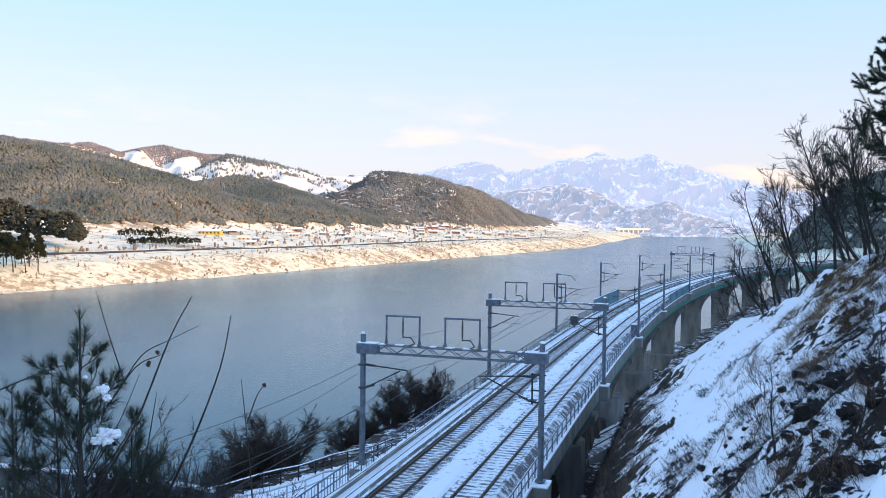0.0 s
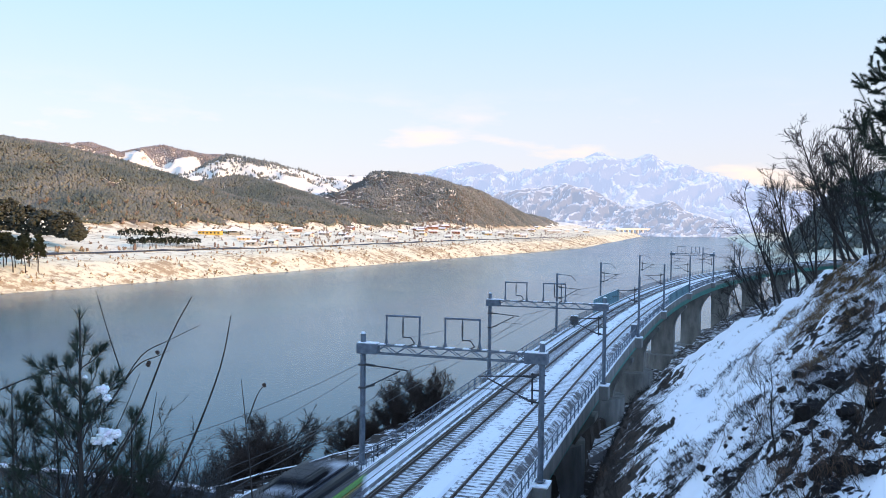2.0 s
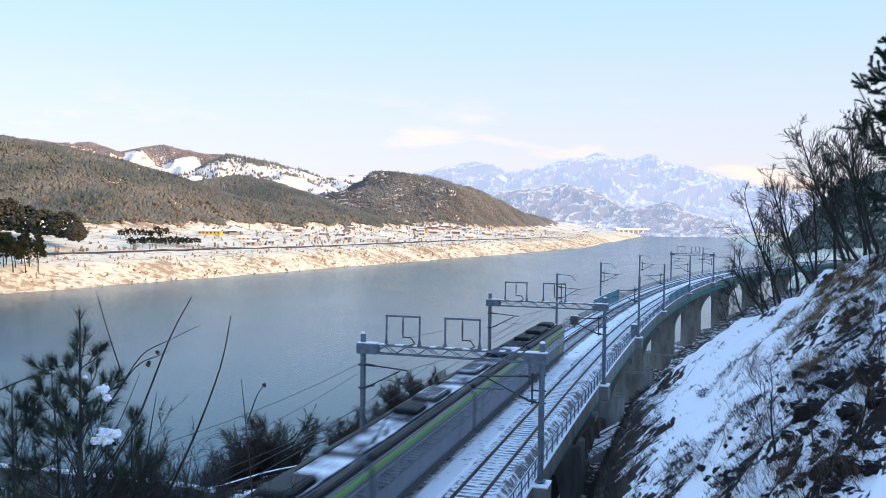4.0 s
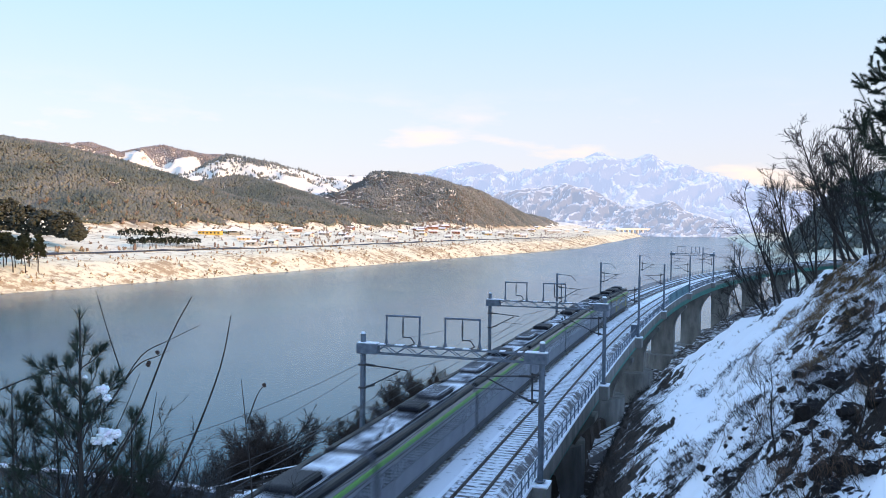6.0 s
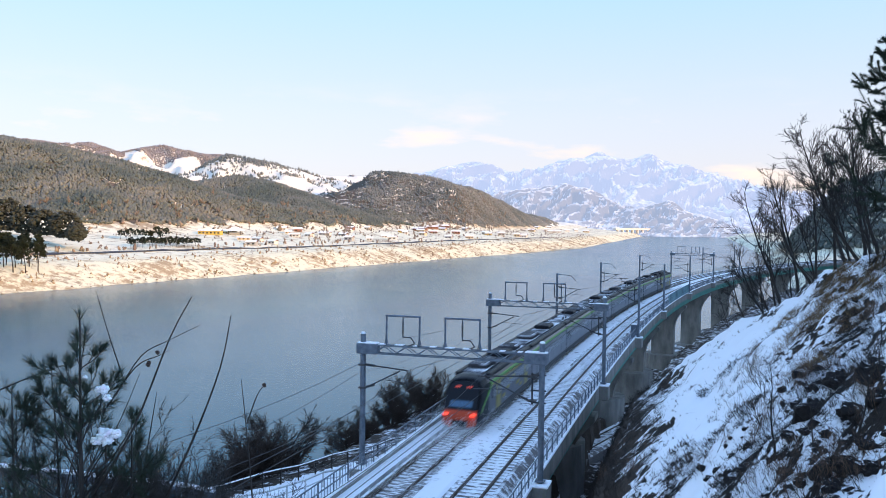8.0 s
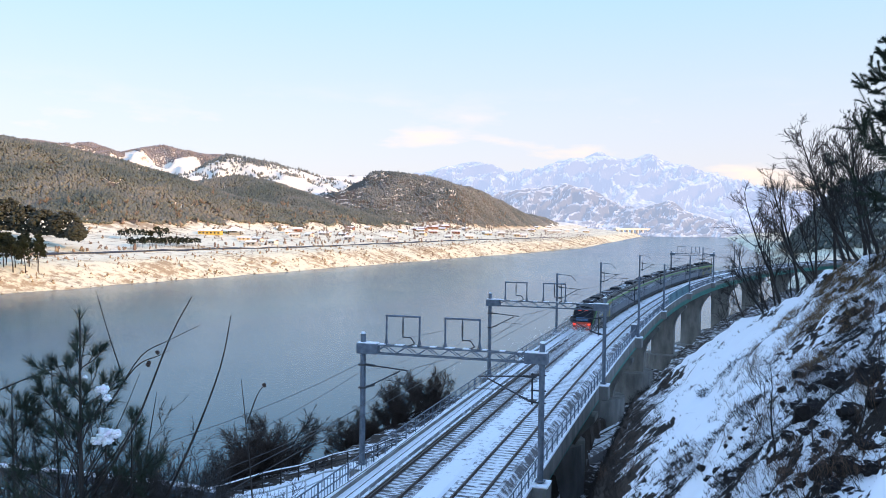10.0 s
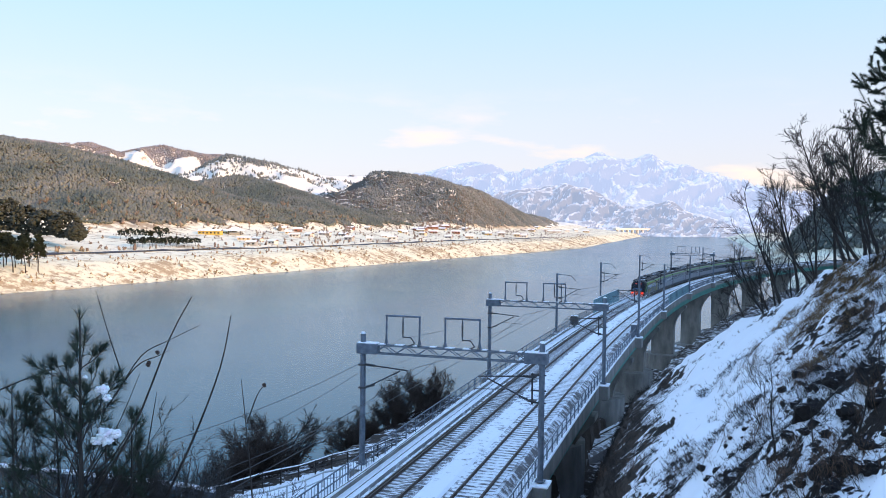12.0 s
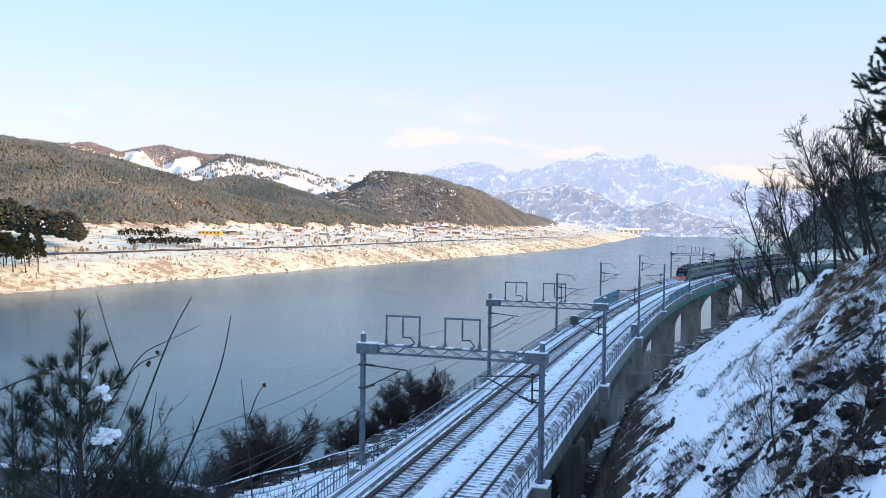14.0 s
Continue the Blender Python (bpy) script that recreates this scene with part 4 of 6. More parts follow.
# blue metallic colour stands in for sky mirrored in the windscreen
M_WINDSCREEN = plain("windscreen_sky_tint", (0.08, 0.13, 0.18), 0.08, 0.75)
M_UNDER = material("dusty_underframe", ((0.03, 0.03, 0.03), (0.10, 0.10, 0.10)), 2.0, 0.8, 0.2, fine=12)
CAR_L, CAR_GAP, N_CARS, SPEED = 18.5, 0.55, 8, 28.9
HALF_W = 1.5
TAIL_T, TAIL_S = 8.39, 22.3


def car_body(name, y0, y1, mat_body, parent, nose=False):
    """Rounded box section from y0 to y1; nose: the y0 end leans back and narrows."""
    prof = [(-1.32, 0.35), (-HALF_W, 0.85), (-HALF_W, 2.7), (-1.42, 3.15), (-1.15, 3.5), (-0.6, 3.68), (0.0, 3.72)]
    prof = prof + [(-x, z) for x, z in reversed(prof[:-1])]
    bm = bmesh.new()
    ys = [y0, y1] if not nose else [y0, y0 + 0.25, y0 + 0.8, y0 + 1.6, y0 + 2.6, y1]
    rings = []
    for k, y in enumerate(ys):
        ring = []
        for x, z in prof:
            yy = y
            sx = 1.0
            if nose and k < 5:
                t = 1 - k / 5
                sx = 1 - 0.16 * t ** 1.5
                lean = max(0.0, z - 1.3) * 0.75
                yy = y + lean * t ** 1.2
                if z > 3.0:
                    z = z - 0.35 * t ** 2
            ring.append(bm.verts.new((x * sx, yy, z)))
        rings.append(ring)
    n = len(prof)
    for a, b in zip(rings[:-1], rings[1:]):
        for j in range(n):
            bm.faces.new((a[j], a[(j + 1) % n], b[(j + 1) % n], b[j]))
    bm.faces.new(list(reversed(rings[0])))
    bm.faces.new(rings[-1])
    bmesh.ops.recalc_face_normals(bm, faces=bm.faces[:])
    if nose:
        for fc in bm.faces:
            if fc.calc_center_median().y < y0 + 3.3:
                fc.material_index = 1
    ob = part(name, bm, mat_body, parent)
    ob.data.materials.append(M_BLACK)
    return ob


def build_car(kind):
    """kind: 'tail', 'mid' or 'head'. Local y runs along the line; the tail's nose is at -y."""
    car = empty("train_car")
    tagged(car, {"tail": "grey train end car with orange nose and lit red lamps",
                 "motor": "grey powered train car with a pantograph on its roof",
                 "mid": "grey passenger train car with lime stripe and snow-dusted roof",
                 "head": "grey train leading car with lime stripe and black roof units"}[kind], "train car", "cars of the train")
    y0, y1 = -CAR_L / 2, CAR_L / 2
    body = car_body("body", y0, y1, M_ENDBODY if kind in ("tail", "head") else M_BODY, car, nose=(kind == "tail"))
    ys = y0 + (3.2 if kind == "tail" else 0.0)
    # roof skin and units
    bm = bmesh.new()
    box(bm, (0, (ys + y1) / 2, 3.70), (1.7, y1 - ys - 0.6, 0.10), bevel=0.04)
    part("roof_deck", bm, M_DARKROOF if kind == "head" else M_ROOF, car, "roof deck dusted with snow")
    for sx in (-1, 1):
        bm = bmesh.new()
        box(bm, (sx * 1.18, (ys + y1) / 2, 3.52), (0.42, y1 - ys - 0.3, 0.34), bevel=0.08)
        part("roof_fairing", bm, M_BLACK, car, "black roof-edge fairing")
        bm = bmesh.new()
        box(bm, (sx * 1.47, (ys + y1) / 2 - 0.0, 3.06), (0.10, y1 - ys, 0.26), bevel=0.03)
        part("stripe", bm, M_LIME, car, "lime green stripe")
        bm = bmesh.new()
        box(bm, (sx * 1.492, (ys + y1) / 2, 2.2), (0.05, y1 - ys - 1.0, 0.78), bevel=0.01)
        band = part("window_band", bm, M_GLASS, car, "dark window band")
        for q in (0.14, 0.86) if kind in ("mid", "motor") else (0.30, 0.86):
            bm = bmesh.new()
            yc = y0 + CAR_L * q
            box(bm, (sx * 1.50, yc, 1.75), (0.06, 1.3, 1.95), bevel=0.02)
            door = part("door", bm, M_YELLOW if kind in ("tail", "head") else M_BODY, car, "sliding passenger door")
            bm = bmesh.new()
            box(bm, (sx * 1.525, yc, 2.15), (0.04, 0.75, 0.8))
            part("door_window", bm, M_GLASS, door)
        if kind in ("tail", "head"):
            bm = bmesh.new()
            box(bm, (sx * 1.485, (ys + y1) / 2, 2.82), (0.08, y1 - ys - 0.6, 0.16), bevel=0.02)
            part("yellow_stripe", bm, M_YELLOW, car, "thin olive-yellow stripe under the lime one")
            for q, z0, ln in ((0.40, 1.35, 0.9), (0.47, 1.75, 1.3), (0.56, 2.3, 1.8), (0.68, 1.5, 1.1), (0.74, 1.15, 0.8)):
                bm = bmesh.new()
                box(bm, (sx * 1.51, y0 + CAR_L * q, z0), (0.05, ln, 0.26), bevel=0.02)
                part("graphic_patch", bm, M_YELLOW, car, "yellow livery patch")
        bm = bmesh.new()
        box(bm, (sx * 1.42, (ys + y1) / 2, 0.55), (0.12, y1 - ys - 0.4, 0.5), bevel=0.03)
        part("skirt", bm, M_UNDER, car)
        bm = bmesh.new()
        box(bm, (sx * 1.49, (ys + y1) / 2, 0.9), (0.05, y1 - ys - 0.2, 0.07))
        part("sill", bm, M_STEEL, car, "pale sill line")
    units = {"tail": ((-2.8, 3.4, 1.5), (2.8, 2.6, 1.6), (6.6, 2.0, 1.6)), "mid": ((-4.5, 3.6, 1.5), (3.8, 3.0, 1.6)), "motor": ((4.6, 3.4, 1.6), (0.2, 2.2, 1.5)), "head": ((6.0, 2.4, 1.5), (1.0, 4.0, 1.6), (-5.0, 2.6, 1.5))}[kind]
    for k, (yc, ln, wd) in enumerate(units):
        bm = bmesh.new()
        box(bm, (0, yc, 3.92), (wd, ln, 0.40), bevel=0.10)
        u = part("roof_unit", bm, M_BLACK if k == 1 or kind == "head" else M_ROOF, car, "boxy roof equipment")
        for j in range(3):
            bm = bmesh.new()
            box(bm, (0, yc - ln * 0.3 + ln * 0.3 * j, 4.14), (wd * 0.7, ln * 0.16, 0.05))
            part("vent_grille", bm, M_DARKSTEEL, u)
    for yc in (y0 + 3.0, y1 - 3.0):
        bm = bmesh.new()
        box(bm, (0, yc, 0.55), (2.2, 3.0, 0.3), bevel=0.05)
        bg = part("bogie", bm, M_UNDER, car)
        for dy in (-1.05, 1.05):
            bm = bmesh.new()
            for sx in (-0.755, 0.755):
                bmesh.ops.create_cone(bm, cap_ends=True, segments=20, radius1=0.43, radius2=0.43, depth=0.13, matrix=Matrix.Translation((sx, yc + dy, 0.432)) @ Matrix.Rotation(math.pi / 2, 4, "Y"))
            rod(bm, (-0.75, yc + dy, 0.432), (0.75, yc + dy, 0.432), 0.08)
            part("wheelset", bm, M_RAIL, bg)
    if kind == "motor":
        pantograph(car)
    bm = bmesh.new()
    box(bm, (0, y1 + 0.15, 2.0), (2.4, 0.5, 2.9), bevel=0.1)
    part("gangway", bm, M_UNDER, car)
    if kind == "tail":
        nose_parts(car, y0)
    return car


def pantograph(car):
    bm = bmesh.new()
    for sx in (-0.55, 0.55):
        rod(bm, (sx, -6.5, 3.85), (sx * 0.8, -4.9, 4.5), 0.04)
        rod(bm, (sx * 0.8, -4.9, 4.5), (sx * 0.6, -6.2, 5.12), 0.035)
    rod(bm, (-0.85, -6.2, 5.14), (0.85, -6.2, 5.14), 0.05)
    rod(bm, (-0.6, -4.9, 4.5), (0.6, -4.9, 4.5), 0.04)
    pg = part("pantograph", bm, M_DARKSTEEL, car)
    for sx in (-0.6, 0.6):
        for yc in (-7.0, -5.2):
            bm = bmesh.new()
            bmesh.ops.create_cone(bm, cap_ends=True, segments=8, radius1=0.13, radius2=0.09, depth=0.3, matrix=Matrix.Translation((sx, yc, 3.9)))
            part("insulator", bm, M_DARKSTEEL, pg)


def nose_parts(car, y0):
    def face_y(z):
        return y0 + max(0.0, z - 1.3) * 0.75

    def plate(name, mat, outline, off, label=""):
        bm = bmesh.new()
        fr = [bm.verts.new((x, face_y(z) - off, z)) for x, z in outline]
        bk = [bm.verts.new((x, face_y(z) + 0.10, z)) for x, z in outline]
        n = len(outline)
        bm.faces.new(fr)
        bm.faces.new(list(reversed(bk)))
        for i in range(n):
            bm.faces.new((fr[(i + 1) % n], fr[i], bk[i], bk[(i + 1) % n]))
        bmesh.ops.recalc_face_normals(bm, faces=bm.faces[:])
        return part(name, bm, mat, car, label)

    plate("windscreen_mask", M_BLACK, [(-1.2, 1.55), (1.2, 1.55), (1.18, 2.9), (0.9, 3.3), (0.0, 3.42), (-0.9, 3.3), (-1.18, 2.9)], 0.05, "glossy black windscreen surround")
    ws = plate("windscreen", M_WINDSCREEN, [(-0.85, 1.72), (0.85, 1.72), (0.82, 2.12), (-0.82, 2.12)], 0.07, "windscreen band coloured blue for the reflected sky")
    for x in (-0.45, 0.4):
        plate("destination_display", M_TAILLAMP, [(x - 0.2, 2.95), (x + 0.2, 2.95), (x + 0.2, 3.05), (x - 0.2, 3.05)], 0.075, "red lit display").data.materials[0] = M_DISPLAY
    for sx in (-1, 1):
        P = []
        for k in range(9):
            t = k / 8
            P.append((sx * (1.50 - 0.16 * (1 - t) ** 2), y0 + 0.75 + 2.6 * t + 0.9 * t * (1 - t), 1.25 + 1.85 * t ** 0.75))
        bm = bmesh.new()
        for q0, q1 in zip(P[:-1], P[1:]):
            vs = [bm.verts.new((q0[0], q0[1], q0[2])), bm.verts.new((q1[0], q1[1], q1[2])), bm.verts.new((q1[0], q1[1] + 0.28, q1[2] - 0.1)), bm.verts.new((q0[0], q0[1] + 0.3, q0[2] - 0.05))]
            vo = [bm.verts.new((w.co.x + sx * 0.05, w.co.y, w.co.z)) for w in vs]
            bm.faces.new(vo)
            for k in range(4):
                bm.faces.new((vs[k], vs[(k + 1) % 4], vo[(k + 1) % 4], vo[k]))
        bmesh.ops.remove_doubles(bm, verts=bm.verts[:], dist=0.002)
        bmesh.ops.recalc_face_normals(bm, faces=bm.faces[:])
        part("pillar_stripe", bm, M_LIME, car, "lime green stripe curving down the front pillar")
    plate("nose_panel", M_ORANGE, [(-1.22, 0.55), (-0.75, 0.35), (0.75, 0.35), (1.22, 0.55), (1.24, 1.2), (1.2, 1.52), (-1.2, 1.52), (-1.24, 1.2)], 0.08, "orange nose panel")
    plate("coupler_cover", M_BLACK, [(-0.55, 0.3), (0.55, 0.3), (0.6, 0.85), (-0.6, 0.85)], 0.12, "black coupler opening")
    for x in (-1.0, 1.0):
        plate("tail_lamp", M_TAILLAMP, [(x - 0.15, 1.2), (x + 0.15, 1.2), (x + 0.15, 1.3), (x - 0.15, 1.3)], 0.13, "lit red tail lamp")


M_DISPLAY = plain("display_red", (0.6, 0.06, 0.03), 0.4, glow=0.25)


def build_train():
    cars = [build_car("tail")]
    mid = build_car("mid")
    cars.append(mid)
    motor = build_car("motor")
    cars.append(motor)
    for k in range(N_CARS - 4):
        cars.append(copy_thing(motor if k == 2 else mid, Matrix.Identity(4)))
    cars.append(build_car("head"))
    return cars


CARS = build_train()


def car_pose(i, t):
    s = TAIL_S + SPEED * (t - TAIL_T) + CAR_L / 2 + i * (CAR_L + CAR_GAP)
    return track_pose(s, TRACKS[0], 0.0)


def snow_spray():
    """Loose snow whirled up behind the last car, as many tiny flecks."""
    rng = np.random.RandomState(77)
    n = 12000
    y = 6 - rng.gamma(2.0, 6.0, n)
    spread = 1.3 + 0.05 * np.abs(y)
    x = rng.normal(0, 1, n) * spread
    z = np.abs(rng.normal(0, 1, n)) * (0.6 + 0.012 * np.abs(y))
    r = rng.uniform(0.014, 0.04, n)
    V = np.stack([x, y, z], 1)[:, None, :] + rng.normal(size=(n, 3, 3)) * r[:, None, None]
    me = bpy.data.meshes.new("snow_spray")
    me.from_pydata([tuple(q) for q in V.reshape(-1, 3)], [], [(3 * i, 3 * i + 1, 3 * i + 2) for i in range(n)])
    me.materials.append(M_SNOW)
    return tagged(new("snow_spray", me), "fine powder snow whirled up behind the train", "snow", kind="stuff")


SPRAY = snow_spray()
# ---- plants near the camera ----


def tubes(segs, sides=4):
    """One mesh of tapered tubes from (a, b, ra, rb) segments."""
    V, F = [], []
    for a, b, ra, rb in segs:
        a, b = Vector(a), Vector(b)
        d = (b - a)
        if d.length < 1e-5:
            continue
        u = d.orthogonal().normalized()
        w = d.normalized().cross(u)
        k = len(V)
        for c, r in ((a, ra), (b, rb)):
            for i in range(sides):
                t = 2 * math.pi * i / sides
                V.append(tuple(c + (u * math.cos(t) + w * math.sin(t)) * r))
        for i in range(sides):
            j = (i + 1) % sides
            F.append((k + i, k + j, k + sides + j, k + sides + i))
    return V, F


def tube_path(pts, radii, sides=5):
    """One unbroken tapered tube through points."""
    V, F = [], []
    P = [Vector(q) for q in pts]
    for i, q in enumerate(P):
        d = (P[min(i + 1, len(P) - 1)] - P[max(i - 1, 0)]).normalized()
        u = Vector((1, 0.2, 0)).cross(d).normalized()
        w = d.cross(u)
        for k in range(sides):
            t = 2 * math.pi * k / sides
            V.append(tuple(q + (u * math.cos(t) + w * math.sin(t)) * radii[i]))
    for i in range(len(P) - 1):
        for k in range(sides):
            j = (k + 1) % sides
            F.append((i * sides + k, i * sides + j, (i + 1) * sides + j, (i + 1) * sides + k))
    return V, F


def limb(rng, segs, a, d, length, r, n=5, bend=0.18, lift=0.05, r_end=0.35):
    """A wandering limb; returns the points along it."""
    pts = [Vector(a)]
    d = Vector(d).normalized()
    for i in range(n):
        d = (d + Vector((rng.gauss(0, bend), rng.gauss(0, bend), rng.gauss(0, bend) + lift))).normalized()
        p = pts[-1] + d * (length / n)
        t0, t1 = i / n, (i + 1) / n
        segs.append((pts[-1], p, r * (1 - t0 * (1 - r_end)), r * (1 - t1 * (1 - r_end))))
        pts.append(p)
    return pts


def side_dir(rng, d, angle):
    d = Vector(d).normalized()
    o = d.orthogonal().normalized()
    o.rotate(Matrix.Rotation(rng.uniform(0, 6.283), 3, d))
    return (d * math.cos(angle) + o * math.sin(angle)).normalized()


def bare_tree(name, seed, h, label, trunks=1, limbs=14, forks=7, twigs=5, lean=(0, 0), spread=0.6, r=0.11, start=0.25, twig_mat=None, category="tree", group="bare trees", thick=1.0):
    rng = random.Random(seed)
    crown, stems_made = [], []
    for k in range(trunks):
        trunk = []
        d0 = Vector((lean[0] + rng.gauss(0, 0.12 if trunks == 1 else spread * 0.7), lean[1] + rng.gauss(0, 0.1 if trunks == 1 else spread * 0.7), 1))
        hh = h * rng.uniform(0.8, 1.0)
        tp = limb(rng, trunk, (rng.gauss(0, 0.1 * (trunks - 1)), rng.gauss(0, 0.1 * (trunks - 1)), -0.4), d0, hh, r * rng.uniform(0.75, 1), 8, 0.07, 0.06, 0.12)
        stems_made.append(tube_path(tp, [trunk[0][2]] + [g[3] for g in trunk], 6))
        for i in range(limbs):
            t = start + (1 - start) * (i + rng.random()) / limbs
            q = min(int(t * 8), 7)
            a = tp[q].lerp(tp[q + 1], t * 8 - q)
            d = side_dir(rng, tp[q + 1] - tp[q], spread * rng.uniform(0.7, 1.3))
            ln = hh * 0.42 * (1.15 - t) * rng.uniform(0.7, 1.2) + 0.25
            lp = limb(rng, crown, a, d, ln, r * 0.36 * (1.2 - t), 5, 0.16, 0.10, 0.3)
            for _ in range(forks):
                q2 = rng.randint(1, 4)
                a2 = lp[q2].lerp(lp[q2 + 1], rng.random())
                d2 = side_dir(rng, lp[q2 + 1] - lp[q2], rng.uniform(0.4, 0.8))
                fp = limb(rng, crown, a2, d2, ln * rng.uniform(0.3, 0.55), r * 0.13 * thick, 3, 0.2, 0.1, 0.4)
                for _ in range(twigs):
                    q3 = rng.randint(0, 2)
                    a3 = fp[q3].lerp(fp[q3 + 1], rng.random())
                    d3 = side_dir(rng, fp[q3 + 1] - fp[q3], rng.uniform(0.3, 0.8))
                    limb(rng, crown, a3, d3, ln * rng.uniform(0.12, 0.28), r * 0.07 * thick, 2, 0.2, 0.05, 0.5)
    e = empty(name)
    tagged(e, label, category, group)
    for v, f in stems_made:
        mesh_from("trunk", v, f, M_BARK, e, True)
    v, f = tubes(crown, 3)
    tagged(mesh_from("crown", v, f, twig_mat or M_BARK, e, True), kind="stuff")
    return e


def ground_z(x, y):
    return float(near_height(np.array([float(x)]), np.array([float(y)]))[0])


def at_view(u, v, depth):
    """A place at a bearing from the view point and a depth ahead of it."""
    f, p, r = 1499.5, radians(1.808), radians(0.7625)
    a, b = u - 784, 441 - v
    x, up = a * math.cos(r) - b * math.sin(r), a * math.sin(r) + b * math.cos(r)
    d = Vector((x, f * math.cos(p) + up * math.sin(p), -f * math.sin(p) + up * math.cos(p)))
    return Vector(EYE) + d * (depth / d.y)


def plant(ob, x, y, z=None, rz=0.0, s=1.0):
    ob.matrix_basis = Matrix.Translation((x, y, ground_z(x, y) if z is None else z)) @ Matrix.Rotation(rz, 4, "Z") @ Matrix.Scale(s, 4)
    return ob


def bench_trees():
    label = "bare leafless tree on the snowy spur above the viaduct"
    kinds = [bare_tree("bare_tree", 11, 10.4, label, lean=(-0.16, 0), limbs=15, r=0.15, spread=0.7),
             bare_tree("bare_tree", 12, 9.0, label, lean=(-0.2, 0), limbs=14, trunks=2, spread=0.5, r=0.14),
             bare_tree("bare_tree", 13, 10.5, label, lean=(-0.05, 0), limbs=16, spread=0.6, r=0.16)]
    spots = [(1392, 62, 0, 1.0), (1418, 59, 2, 0.95), (1440, 57, 1, 0.95), (1478, 58, 2, 1.05), (1502, 54, 0, 1.0), (1528, 51, 1, 1.05), (1548, 56, 2, 1.0),
             (1352, 66, 1, 0.8), (1318, 69, 0, 0.62), (1374, 64, 1, 0.85), (1300, 73, 1, 0.55), (1560, 49, 0, 0.9), (1335, 76, 2, 0.75), (1408, 66, 1, 0.9), (1452, 62, 2, 0.8), (1512, 58, 2, 0.85), (1555, 62, 1, 0.9)]
    rng = random.Random(2)
    first = set()
    for u, dep, k, s in spots:
        p = at_view(u, 480, dep)
        ob = kinds[k]
        if k in first:
            ob = copy_thing(kinds[k], Matrix.Identity(4))
        first.add(k)
        plant(ob, p.x, p.y, ground_z(p.x, p.y) - 0.1, rng.uniform(-0.7, 0.7), s)


def needle_tufts(rng, places, n, length, width=0.006):
    V, F = [], []
    for p, d in places:
        for _ in range(n):
            q = side_dir(rng, d, rng.uniform(0.15, 1.15))
            o = q.orthogonal().normalized() * width
            b = p + q * length * rng.uniform(0.7, 1.1)
            k = len(V)
            V.extend([tuple(p - o), tuple(p + o), tuple(b)])
            F.append((k, k + 1, k + 2))
    return V, F


def pine_tree(name, seed, h, label, whorls, reach, needle, n_needles, width, r=0.1, start=0.3, twigs=7, tuft_every=3, group="pines near the camera"):
    rng = random.Random(seed)
    wood, places = [], []
    tp = limb(rng, wood, (0, 0, -0.4), (0, 0, 1), h, r, 10, 0.03, 0.05, 0.12)
    for i in range(whorls):
        t = start + (1 - start) * (i + 0.5) / whorls
        q = min(int(t * 10), 9)
        a = tp[q].lerp(tp[q + 1], t * 10 - q)
        for _ in range(5):
            d = side_dir(rng, Vector((0, 0, 1)), rng.uniform(1.0, 1.45))
            ln = reach * (1.25 - t) * rng.uniform(0.6, 1.15) + 0.12
            lp = limb(rng, wood, a, d, ln, r * 0.3 * (1.2 - t), 5, 0.13, 0.07, 0.3)
            places.append((lp[-1], lp[-1] - lp[-2]))
            for _ in range(twigs):
                q2 = rng.randint(1, 4)
                a2 = lp[q2].lerp(lp[q2 + 1], rng.random())
                d2 = side_dir(rng, lp[q2 + 1] - lp[q2], rng.uniform(0.4, 0.9))
                fp = limb(rng, wood, a2, d2, ln * rng.uniform(0.15, 0.35), r * 0.09, 2, 0.15, 0.12, 0.5)
                places += [(fp[k].lerp(fp[k + 1], j / tuft_every), fp[k + 1] - fp[k]) for k in range(2) for j in range(tuft_every)]
    places.append((tp[-1], tp[-1] - tp[-2]))
    e = empty(name)
    tagged(e, label, "tree", group)
    v, f = tubes(wood[10:], 4)
    tagged(mesh_from("bough", v, f, M_BARK, e, True), kind="stuff")
    v, f = tube_path(tp, [r * (1 - 0.088 * k) for k in range(11)], 6)
    mesh_from("trunk", v, f, M_BARK, e, True)
    v, f = needle_tufts(rng, places, n_needles, needle, width)
    tagged(mesh_from("crown", v, f, M_NEEDLE, e), kind="stuff")
    return e


def right_pines():
    a = pine_tree("pine_tree", 31, 10.6, "dark green pine with layered boughs on the slope", 9, 4.9, 0.22, 30, 0.011, r=0.15, start=0.2, twigs=10, tuft_every=4)
    p = at_view(1604, 450, 47)
    plant(a, p.x, p.y)
    b = copy_thing(a, Matrix.Identity(4))
    p = at_view(1628, 450, 43)
    plant(b, p.x, p.y, None, 2.0, 1.0)


